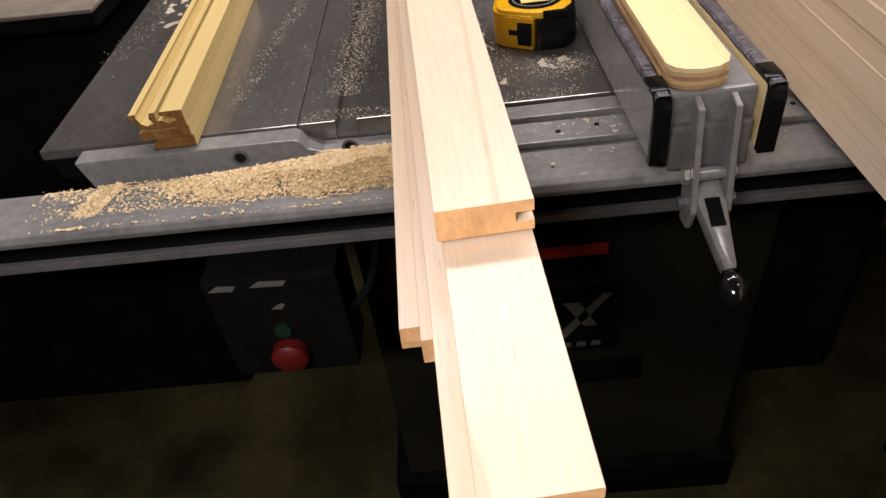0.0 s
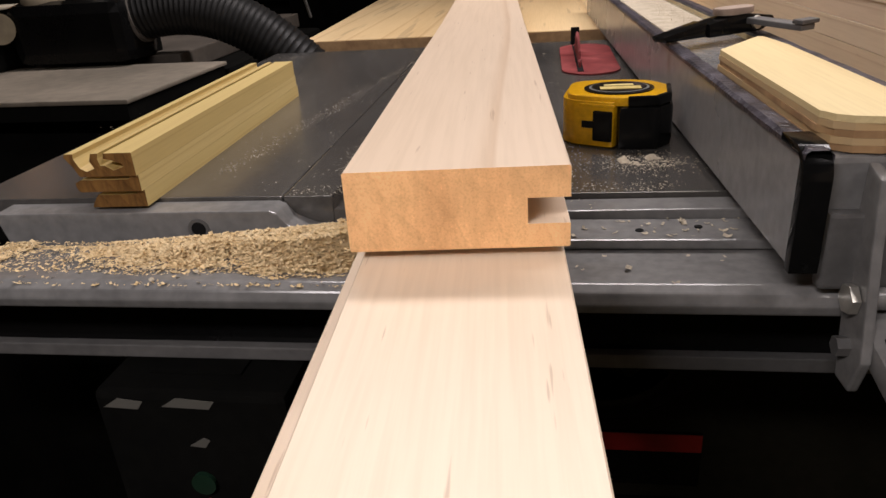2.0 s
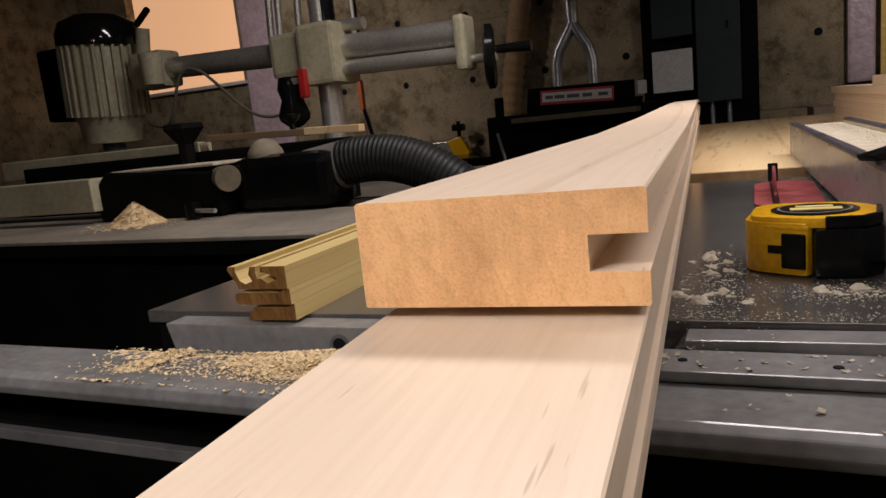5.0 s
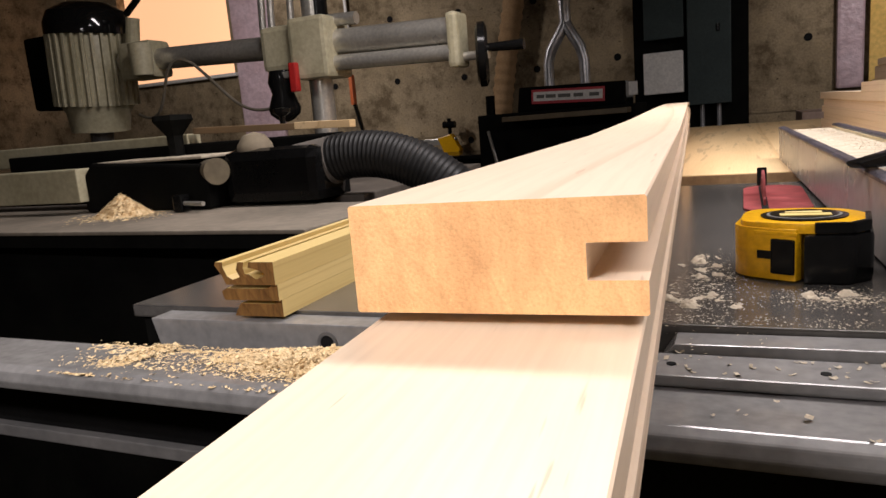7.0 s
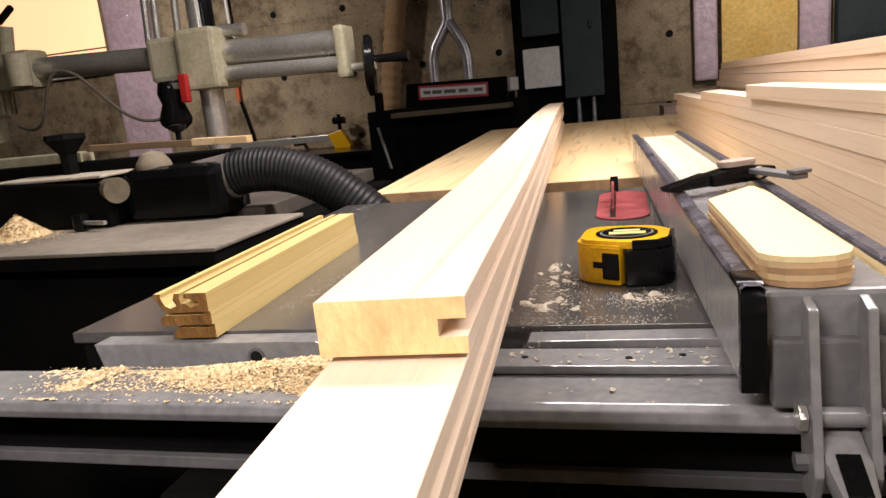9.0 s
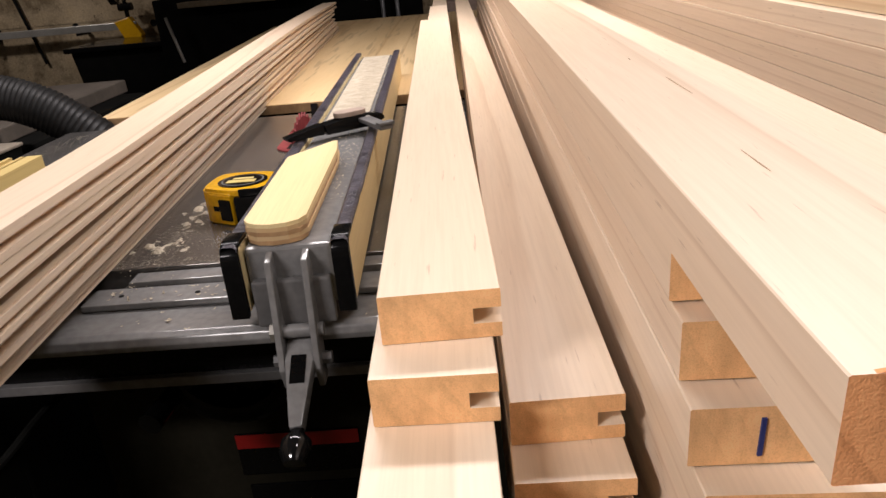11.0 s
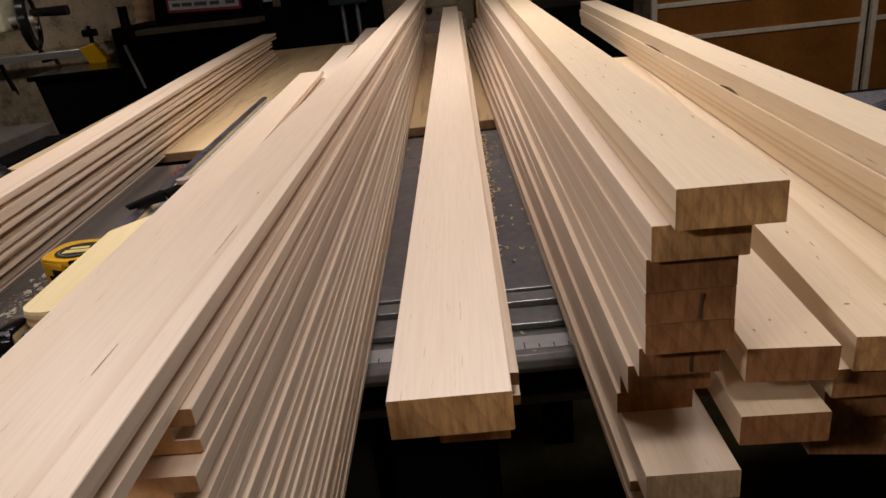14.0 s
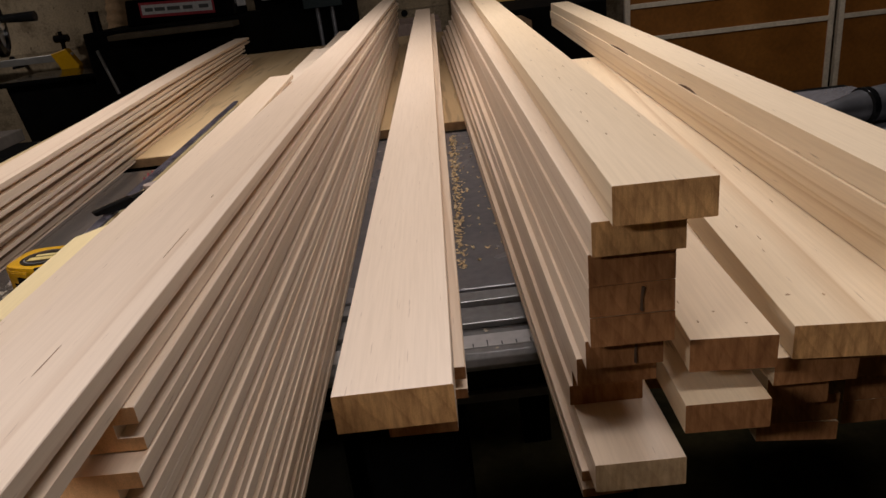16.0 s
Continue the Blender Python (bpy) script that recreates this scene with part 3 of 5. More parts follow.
WM = pose(0.087, 0.015, -0.112, 90) @ Matrix.Diagonal((1.06, 1.06, 1, 1))
wheel = part("hand_wheel", moved(lathe([(0.052, -0.006), (0.056, -0.008), (0.066, -0.008), (0.071, -0.003), (0.071, 0.003), (0.066, 0.008), (0.056, 0.008), (0.052, 0.006), (0.052, -0.006)], 40), WM), BLACK, saw, "black cast hand wheel", True)
for k in range(3):
    a = 90 + 120 * k
    part("spoke", moved(rod((0, 0, 0), (0.056 * math.cos(radians(a)), 0.056 * math.sin(radians(a)), 0), 0.008, 0.006, 10), WM), BLACK, wheel)
part("hub", moved(rod((0, 0, -0.15), (0, 0, 0.012), 0.014), WM), BLACK, wheel)
part("crank_grip", moved(rod((-0.055, -0.03, 0.0), (-0.065, -0.035, 0.05), 0.009, 0.011), WM), BLACK, wheel)
# switch box hung under the rail
SWY = -0.112
sw = part("switch_box", box(-0.228, -0.105, SWY, SWY + 0.06, -0.212, -0.083, 0.005), BLACK_MATT, saw, "black start switch box")
part("switch_bracket", box(-0.20, -0.14, SWY + 0.02, SWY + 0.05, -0.0826, -0.0816), BLACK_MATT, saw)
part("stop_button", moved(lathe([(0.0, 0.010), (0.013, 0.009), (0.0175, 0.005), (0.0175, -0.008)], 30), pose(-0.168, SWY - 0.006, -0.181, 90)), surface("stop_red", (0.10, 0.005, 0.005), (0.14, 0.008, 0.007), 10, (0.4, 0.55)), sw, "large red stop button", True)
for x0, x1, z in ((-0.222, -0.196, -0.0905), (-0.184, -0.150, -0.089), (-0.172, -0.158, -0.118)):
    part("worn_label", prism([(x0, z - 0.0035), (x1 - 0.004, z - 0.0045), (x1, z + 0.001), (x0 + 0.01, z + 0.003)], "y", SWY - 0.0006, SWY), PRINT_GREY, sw, "torn grey label remains")
part("start_button", rod((-0.168, SWY - 0.003, -0.150), (-0.168, SWY + 0.001, -0.150), 0.008, 0.008, 24), surface("green_plastic", (0.004, 0.02, 0.01), (0.006, 0.03, 0.015)), sw)
part("switch_cable", add_sweep(bmesh.new(), bezier((-0.105, -0.09, -0.15), (-0.06, -0.09, -0.12), (-0.09, 0.02, -0.10), (-0.075, 0.108, -0.2), 16), [0.004] * 17, 8), BLACK_MATT, saw, "", True)

# ---------------------------------------------------------------- fence
FRZ = 1.9
fence = thing("rip_fence", "grey rip fence with black-banded plywood faces and a lever clamp", "saw fence", (0.1565, -0.120, 0), FRZ)
L = 1.09
part("fence_tube", box(0.0135, 0.0795, 0.012, L - 0.02, 0.004, 0.0545, 0.003), GREY_PAINT, fence, "grey steel fence tube dusted with shavings")
for x0, x1 in ((0.0008, 0.0108), (0.0828, 0.0930)):
    f = part("fence_face", box(x0, x1, 0.0045, L, 0.0045, 0.0578, 0.0006), FENCE_GREY if x0 < 0.05 else PLY_YELLOW, fence, "grey laminate fence face" if x0 < 0.05 else "plywood fence face")
    part("ply_core", box(x0 + (0.0102 if x0 < 0.05 else -0.0012), x1 + (0.0016 if x0 < 0.05 else -0.0104), 0.006, L - 0.002, 0.006, 0.0572), PLY_YELLOW, f, "bare plywood core")
    band = bmesh.new()
    nb = 60
    prof = [(x0 - 0.0010, 0.0572), (x0 - 0.0010, 0.0596), (x0 + 0.0012, 0.0612), (x1 - 0.0012, 0.0612), (x1 + 0.0010, 0.0596), (x1 + 0.0010, 0.0572)]
    rows = []
    for i in range(nb + 1):
        yy = L * i / nb
        rows.append([band.verts.new((x + 0.0005 * noise.noise(Vector((x * 300, yy * 40, 2))), yy, z + 0.0008 * noise.noise(Vector((x * 200, yy * 55, 5))))) for x, z in prof])
    for a, b in zip(rows, rows[1:]):
        for k in range(5):
            band.faces.new((a[k], a[k + 1], b[k + 1], b[k]))
    arc = [(0.0125 + 0.0145 * math.cos(radians(a)), 0.0478 + 0.0145 * math.sin(radians(a))) for a in range(180, 89, -15)]
    cap = prism([(0.0044, 0.003), (-0.0020, 0.003)] + arc + [(0.030, 0.0621), (0.030, 0.0581), (0.0044, 0.0581)], "x", x0 - 0.0016, x1 + 0.0016, 0.0008)
    part("edge_band", band, EDGE_BAND, f, "scuffed black edge banding")
    part("end_band", cap, BLACK, f, "black banding round the fence end", True)
part("dust_layer", box(0.019, 0.074, 0.40, L - 0.03, 0.0540, 0.0557, 0.0008), DUST_FINE, fence, "thin layer of pale dust on the tube")
for x in (0.0335, 0.0605):
    bm = prism([(-0.004, 0.0485), (0.010, 0.0525), (0.0125, -0.004), (0.004, -0.056), (-0.011, -0.056), (-0.018, -0.036), (-0.008, 0.018)], "x", x - 0.0025, x + 0.0025, 0.0012)
    part("clamp_plate", bm, GREY_PAINT, fence, "grey steel clamp plate")
part("cam_bolt", rod((0.027, -0.002, -0.010), (0.067, -0.002, -0.010), 0.0055, 0.0055, 16), GREY_PAINT, fence, "", True)
part("bolt_head", rod((0.0265, -0.002, -0.010), (0.0305, -0.002, -0.010), 0.0075, 0.0075, 6), STEEL, fence)
part("pivot_bolt", rod((0.025, -0.003, -0.035), (0.070, -0.003, -0.035), 0.005, 0.005, 6), GREY_DARK, fence)
part("rail_shoe", box(0.016, 0.077, 0.004, 0.0125, -0.0085, 0.030, 0.002), GREY_DARK, fence)
M = pose(0.047, 0.004, -0.024, -62, 0, 0)
lever = part("lever", moved(prism([(-0.0105, 0.006), (0.0105, 0.006), (0.0115, -0.020), (0.0065, -0.074), (-0.0035, -0.075), (-0.0110, -0.020)], "y", -0.007, 0.007, 0.003), M), GREY_PAINT, fence, "grey cast lever with a black knob", True)
part("lever_inset", moved(box(-0.0055, 0.0060, -0.0082, -0.0068, -0.040, -0.016, 0.0004), M), BLACK, lever, "dark recess in the lever")
part("knob", moved(lathe([(0.0, 0.024), (0.008, 0.022), (0.0118, 0.013), (0.0108, 0.005), (0.006, 0.0), (0.005, -0.004)], 24), M @ pose(0.0015, 0, -0.077, 180)), BLACK_GLOSS, lever, "glossy black ball knob", True)

# scrap of plywood resting on the fence
scrap = thing("plywood_scrap", "pale plywood offcut with a rounded end lying on the fence", "offcut", (0.1690, -0.107, 0.0553), 2.0)
outline = [(0.001, 0.016), (0.005, 0.008), (0.012, 0.003), (0.024, 0.0), (0.036, 0.002), (0.044, 0.007), (0.0485, 0.016), (0.050, 0.205), (0.046, 0.246), (0.042, 0.247), (0.002, 0.195)]
for k in range(5):
    part("ply_layer", prism([(x + 0.0006 * math.sin(9 * k + 300 * y), y + 0.0005 * math.cos(7 * k + 200 * x)) for x, y in outline], "z", 0.0034 * k, 0.0034 * (k + 1) - 0.0001), PLY_YELLOW if k == 4 else (PLY_EDGE_A if k % 2 else PLY_EDGE_B), scrap, "pale face veneer" if k == 4 else "")

def rounder(pts, times=2, f=0.22):
    """Cuts a polygon's corners."""
    for _ in range(times):
        pts = [((1 - g) * a[0] + g * b[0], (1 - g) * a[1] + g * b[1]) for a, b in zip(pts, pts[1:] + pts[:1]) for g in (f, 1 - f)]
    return pts


# black spring clamp lying on the fence top
clamp = thing("spring_clamp", "black spring clamp with a grey pad lying on the fence", "clamp", (0.2005, 0.235, 0.0618), 35)
part("jaw", prism([(-0.028, 0), (0.034, 0), (0.05, 0.006), (0.048, 0.012), (0.01, 0.017), (-0.03, 0.012)], "y", -0.010, 0.010, 0.002), BLACK, clamp, "", True)
part("handle", prism([(-0.03, 0.001), (-0.075, 0.001), (-0.078, 0.006), (-0.03, 0.014)], "y", -0.008, 0.008, 0.002), BLACK, clamp, "", True)
part("pad", moved(prism(rounder([(-0.020, -0.010), (0.020, -0.010), (0.020, 0.010), (-0.020, 0.010)]), "z", 0.016, 0.022, 0.0015), pose(0.008, 0.0, 0)), surface("pad_tan", (0.30, 0.22, 0.17), (0.38, 0.29, 0.23), 20, (0.6, 0.8)), clamp, "worn tan pad", True)
part("bar", moved(box(0.0, 0.062, -0.008, 0.008, 0.004, 0.009, 0.0012), pose(0.022, -0.004, 0.004, 0, 2, -92)), GREY_DARK, clamp, "flat dark steel bar")
part("bar_tip", moved(box(0.054, 0.064, -0.010, 0.010, 0.0095, 0.013, 0.001), pose(0.022, -0.004, 0.004, 0, 2, -92)), GREY_DARK, clamp)
part("rivet", rod((0.026, -0.010, 0.008), (0.026, -0.0125, 0.008), 0.006, 0.0055, 14), STEEL, clamp, "small steel rivet")

# ---------------------------------------------------------------- tape measure
tape = thing("tape_measure", "yellow and black tape measure lying flat on the saw table", "tape measure", (0.0955, 0.0935, 0.0), 0)
TH = 0.0420
tape.scale = (0.93, 0.93, 0.93)


def rounded(x0, x1, y0, y1, r, n=5):
    pts = []
    for cx, cy, a0 in ((x1 - r, y1 - r, 0), (x0 + r, y1 - r, 90), (x0 + r, y0 + r, 180), (x1 - r, y0 + r, 270)):
        for i in range(n + 1):
            a = radians(a0 + 90 * i / n)
            pts.append((cx + r * math.cos(a), cy + r * math.sin(a)))
    return pts


YEL = [(0.002, 0.0), (0.013, 0.075), (-0.022, 0.080), (-0.034, 0.070), (-0.040, 0.034), (-0.038, 0.026), (-0.031, 0.0175)]
part("case", prism(rounder(YEL, 2, 0.12), "z", 0.0015, TH - 0.004, 0.0035), YELLOW, tape, "yellow plastic case half", True)
part("case_cover", prism(rounder([(-0.037, 0.026), (-0.030, 0.018), (0.002, 0.003), (0.034, 0.0035), (0.045, 0.018), (0.049, 0.052), (0.031, 0.076), (-0.020, 0.079), (-0.033, 0.069)]), "z", TH - 0.0075, TH, 0.0024), YELLOW, tape, "yellow top cover", True)
part("grip", prism([(0.0025, -0.0012), (0.034, -0.0005), (0.047, 0.014), (0.0515, 0.052), (0.034, 0.078), (0.0135, 0.0755)], "z", 0.0, TH - 0.007, 0.0045), BLACK, tape, "black rubber grip", True)
part("grip_rim", prism([(0.010, 0.0002), (0.034, 0.001), (0.0455, 0.0145), (0.050, 0.051), (0.046, 0.052), (0.0415, 0.018), (0.031, 0.006), (0.010, 0.0052)], "z", TH - 0.0068, TH + 0.0008, 0.0014), BLACK, tape, "raised black rim", True)
part("badge", moved(prism([(0.0285 * math.cos(2 * math.pi * i / 36), 0.025 * math.sin(2 * math.pi * i / 36)) for i in range(36)], "z", 0, 0.0010), pose(0.006, 0.038, TH + 0.0001)), BLACK, tape, "dark oval badge on top")
part("badge_ring", moved(prism([(0.0245 * math.cos(2 * math.pi * i / 36), 0.021 * math.sin(2 * math.pi * i / 36)) for i in range(36)], "z", 0, 0.0004), pose(0.006, 0.038, TH + 0.00115)), PRINT_GREY, tape, "pale ring of the badge")
part("badge_disc", moved(prism([(0.0225 * math.cos(2 * math.pi * i / 36), 0.019 * math.sin(2 * math.pi * i / 36)) for i in range(36)], "z", 0, 0.0004), pose(0.006, 0.038, TH + 0.0016)), BLACK, tape)
for y0, y1, x0, x1 in ((0.026, 0.036, -0.010, 0.023), (0.039, 0.045, -0.006, 0.018)):
    part("badge_print", box(x0, x1, y0, y1, TH + 0.0021, TH + 0.0025), surface("badge_yellow", (0.55, 0.42, 0.12), (0.62, 0.5, 0.2)), tape, "faded yellow emblem print")
MF = pose(-0.031, 0.0175, 0, 0, 0, -27.0)
part("lock_button", moved(box(0.0165, 0.0330, -0.0022, 0.001, 0.006, 0.031, 0.0015), MF), BLACK, tape, "black lock button")
part("lock_slot", moved(box(0.0065, 0.0165, -0.0006, 0.001, 0.016, 0.022, 0.0003), MF), BLACK, tape, "dark lock slot")
part("frame_rib", moved(box(0.0045, 0.0345, -0.0010, 0.0005, 0.0335, 0.036, 0.0004), MF), YELLOW, tape)

# ---------------------------------------------------------------- yellow moulding pieces on the wing
g = "moulding offcuts on the wing"
mx, my, ml = -0.2225, -0.021, 0.350


def moulding(name, poly, label, dx, dy, z, length):
    bm = prism(poly, "y", 0, length)
    for f in bm.faces:
        if abs(f.calc_center_median().y) < 1e-5 or abs(f.calc_center_median().y - length) < 1e-5:
            f.material_index = 1
    return solid(name, bm, (POPLAR, POPLAR_END), label, "moulding", (mx + dx, my + dy, z), 1.5, g)


moulding("moulding_strip", [(-0.040, 0), (0.0, 0), (0.0, 0.0118), (-0.003, 0.0118), (-0.006, 0.009), (-0.034, 0.009), (-0.038, 0.004)], "flat yellow poplar strip lying under the moulding", 0.0, 0.005, 0.0, ml)
moulding("moulding_strip", [(-0.046, 0.003), (-0.044, 0.0), (0.0, 0.0), (0.0, 0.0112), (-0.004, 0.0112), (-0.008, 0.0085), (-0.042, 0.0085), (-0.046, 0.0065)], "yellow poplar strip with a rounded edge", 0.0, 0.002, 0.0120, ml)
moulding("grooved_moulding", [(0.0, 0.0), (0.0, 0.0158), (-0.0195, 0.0158), (-0.0205, 0.0120), (-0.0150, 0.0110), (-0.0085, 0.0085), (-0.0075, 0.0065), (-0.0150, 0.0040), (-0.0205, 0.0075), (-0.0235, 0.0075), (-0.0245, 0.0120), (-0.0235, 0.0158), (-0.0285, 0.0158), (-0.0305, 0.0105), (-0.0280, 0.0055), (-0.0340, 0.0035), (-0.0385, 0.0060), (-0.0415, 0.0125), (-0.0410, 0.0158), (-0.0470, 0.0158), (-0.0480, 0.0135), (-0.0430, 0.0065), (-0.0400, 0.0)], "yellow poplar moulding with two deep grooves on top", 0.0, 0.0, 0.0234, ml)

# ---------------------------------------------------------------- plywood outfeed
of = thing("outfeed_table", "worn plywood outfeed table behind the saw", "workbench", (0, 0, 0), 0)
part("top", prism([(-0.36, 0.745), (0.80, 0.745), (0.82, 2.62), (-0.46, 2.62)], "z", -0.012, 0.006, 0.0012), PLY_FACE, of, "stained plywood sheet")
part("front_edge", box(-0.35, 0.79, 0.7435, 0.7448, -0.0118, 0.0045), PLY_EDGE_B, of, "dark ply edge")
for x in (-0.3, 0.70):
    for y in (0.85, 2.5):
        part("leg", box(x, x + 0.07, y, y + 0.07, FLOOR_Z, -0.0125, 0.003), BLACK_MATT, of)
part("apron", box(-0.3, 0.76, 0.80, 0.82, -0.11, -0.0125, 0.002), BLACK_MATT, of)

# ---------------------------------------------------------------- boards on the saw
S1 = "boards stacked on the saw table"
B1 = (0, -0.0032, -0.0022, 0.0005, 0.003, 0.004, 0.003, 0.001, -0.002)
board(0.0, -0.287, 0.1132, 2.50, 3.6, 0.0506, 0.0192, "r", B1, "pale planed maple board topping a stack, groove along one edge", S1)
board(0.0110, -0.431, 0.0930, 2.50, 3.5, 0.0474, 0.0184, "r", (-0.0030, 0, -0.001, 0, 0, 0.001, 0.001, 0.002, 0.001, 0, 0), "pale maple board jutting out from under the top one", S1)
board(0.0005, -0.428, 0.0750, 2.50, 3.6, 0.0490, 0.0152, "r", (0, 0), "", S1)
board(-0.0035, -0.330, 0.0596, 2.45, 3.5, 0.0490, 0.0149, "r", (0, 0), "", S1)
board(-0.0150, -0.309, 0.0445, 2.45, 3.2, 0.0500, 0.0184, "r", (0, 0), "pale maple board set back to one side of the stack", S1)
board(-0.0300, -0.282, 0.0258, 2.45, 2.85, 0.0500, 0.0128, "r", (0, 0), "pale maple board set back to one side of the stack", S1)
board(-0.0310, -0.279, 0.0128, 2.45, 2.85, 0.0500, 0.0128, "r", (0, 0), "", S1)

S2 = "boards stacked beside the fence"
r2 = random.Random(3)
board(0.3085, -0.383, 0.1478, 1.035, 1.5, 0.0410, 0.0180, "r", (0, -0.001, 0), "short pale maple board on top of the stack", S2)
board(0.3055, -0.404, 0.1295, 1.65, 0.9, 0.0410, 0.0180, "r", (0, 0), "", S2)
board(0.3060, -0.600, 0.1112, 2.56, 0.8, 0.0410, 0.0180, "r", (0, 0), "pale maple board jutting out towards the front of the saw", S2)
for k, (dx, y) in enumerate(((0.0004, -0.545), (-0.0004, -0.52), (0.0002, -0.56), (-0.0002, -0.50), (0.0006, -0.53))):
    board(0.306 + dx, y, 0.0929 - 0.0183 * k, 2.44, 0.8 + 0.04 * r2.uniform(-1, 1), 0.0400, 0.0180, "r", (0, 0), "", S2)
for k, (x, y) in enumerate(((0.3500, -0.388), (0.3495, -0.408), (0.3500, -0.430), (0.350, -0.40), (0.350, -0.41))):
    board(x, y, 0.1070 - 0.0183 * k, 2.44, 0.2, 0.0400, 0.0180, "r", (0, 0), "pale grooved board wedged between two stacks", S2)

S3 = "tall stack of grooved boards"
tops = [(0.3905, -0.508, 0.0475, -0.9), (0.3950, -0.414, 0.048, -0.9), (0.3955, -0.425, 0.048, -0.8), (0.3950, -0.437, 0.048, -0.7), (0.3965, -0.448, 0.0480, -0.8),
        (0.3980, -0.472, 0.048, -0.6), (0.3995, -0.455, 0.048, -0.5), (0.4005, -0.480, 0.048, -0.4), (0.4020, -0.465, 0.048, -0.4), (0.4030, -0.475, 0.048, -0.2)]
z = 0.1940
for k, (x, y, w, rz) in enumerate(tops):
    h = 0.0184 if k else 0.0190
    ob = board(x, y, z, 2.60 - 0.02 * (k % 3), rz, w, h, "r", (0, 0.0006 * (k % 2), 0), "wide pale maple board topping the tall stack, grooved edge" if k == 0 else "", S3, (MAPLE, MAPLE_END_RED) if k == 0 else None, ragged=0.0007)
    if k == 0:
        wavy = [(0.0006 + 0.0463 * i / 22, h - 0.0003 + 0.0010 * max(0.0, 0.35 + 0.9 * noise.noise(Vector((i * 0.33, 3.7, 0.4))))) for i in range(23)]
        part("torn_lip", prism([(0.0006, h - 0.0009)] + wavy + [(0.0469, h - 0.0009)], "y", -0.0004, 0.0005), MAPLE_END_RED, ob, "ragged torn fibres along the sawn end")
        s3_top = ob
    if k == 3:
        part("pencil_mark", moved(prism([(0.0, 0.0), (0.0012, 0.0002), (0.0016, 0.012), (0.0004, 0.012)], "y", -0.0007, 0.001), pose(0.018, 0, 0.003)), BLUE_INK, ob, "blue pencil stroke on the end")
    z -= h + 0.0008

low = (MAPLE, MAPLE_END_SHADED)
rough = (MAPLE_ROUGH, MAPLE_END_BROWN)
rough_torn = (MAPLE_ROUGH, MAPLE_END_SHADED)
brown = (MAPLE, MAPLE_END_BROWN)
rough_low = (MAPLE_ROUGH, MAPLE_END_SHADED)
S4 = "narrow stack on the side table"
board(0.504, -0.380, 0.1460, 2.46, -1.0, 0.0510, 0.0186, None, (0, -0.001, 0.001, 0), "straight pale maple board lying alone on top", S4, brown)
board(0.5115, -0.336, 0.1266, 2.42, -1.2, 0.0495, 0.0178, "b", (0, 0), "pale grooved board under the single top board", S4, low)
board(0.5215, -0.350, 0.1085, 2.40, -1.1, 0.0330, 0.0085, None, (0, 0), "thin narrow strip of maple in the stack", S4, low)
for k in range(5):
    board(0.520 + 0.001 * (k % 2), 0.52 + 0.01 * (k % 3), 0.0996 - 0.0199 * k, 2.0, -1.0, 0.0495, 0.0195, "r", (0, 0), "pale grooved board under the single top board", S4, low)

S5 = "stack of rough boards"
z = 0.2030
rows5 = [(0.6370, -0.322, 0.0490, 0.0198, -2.2), (0.6290, -0.313, 0.0460, 0.0184, -1.25), (0.6278, -0.3085, 0.0440, 0.0178, -1.15), (0.6278, -0.3080, 0.0440, 0.0176, -1.15), (0.6280, -0.3078, 0.0440, 0.0176, -1.15),
         (0.6268, -0.3000, 0.0420, 0.0176, -1.1), (0.6240, -0.2880, 0.0450, 0.0180, -0.9)]
for k, (x, y, w, h, rz) in enumerate(rows5):
    lab = "thick pale maple board with knots topping the stack" if k == 0 else "pale maple board in the straight stack"
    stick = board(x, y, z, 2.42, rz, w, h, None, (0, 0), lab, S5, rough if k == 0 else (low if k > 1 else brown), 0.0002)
    if k in (3, 5):
        part("end_check", prism([(0.026, 0.002), (0.0275, 0.001), (0.0272, 0.009), (0.0285, 0.015), (0.0268, 0.0155), (0.0262, 0.009)], "y", -0.0008, 0.002), BARK, stick, "dark crack in the end grain")
    if k == 0:
        top_stick = stick
    z -= h + 0.0004
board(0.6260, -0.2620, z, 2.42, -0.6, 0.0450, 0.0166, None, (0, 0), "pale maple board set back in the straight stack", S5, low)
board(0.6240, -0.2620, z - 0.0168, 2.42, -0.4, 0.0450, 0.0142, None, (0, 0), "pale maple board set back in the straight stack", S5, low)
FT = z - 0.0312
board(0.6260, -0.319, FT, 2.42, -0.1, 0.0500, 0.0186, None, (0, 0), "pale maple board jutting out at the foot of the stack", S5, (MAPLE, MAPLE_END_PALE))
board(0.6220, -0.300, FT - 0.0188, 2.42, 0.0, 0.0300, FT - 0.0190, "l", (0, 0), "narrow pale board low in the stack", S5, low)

S6 = "low stack of rough boards"
z = 0.1010
for k, (x, y, w, h) in enumerate(((0.6850, -0.297, 0.0470, 0.0210), (0.6810, -0.225, 0.0460, 0.0140), (0.6800, -0.306, 0.0470, 0.0190), (0.6795, -0.215, 0.0480, 0.0190), (0.679, -0.20, 0.048, 0.0190), (0.679, -0.20, 0.048, 0.0110))):
    plank = board(x, y, z, 1.2, -3.2 if k < 2 else -2.0, w, h, None, (0, 0), "rough-sawn pale board with torn end fibres" if k == 0 else "rough sawn board, brown ends darkened for shade", S6, rough_torn if k == 0 else rough_low, 0.0016)
    if k == 0:
        torn_board = plank
    z -= h + 0.0003
z = 0.0980
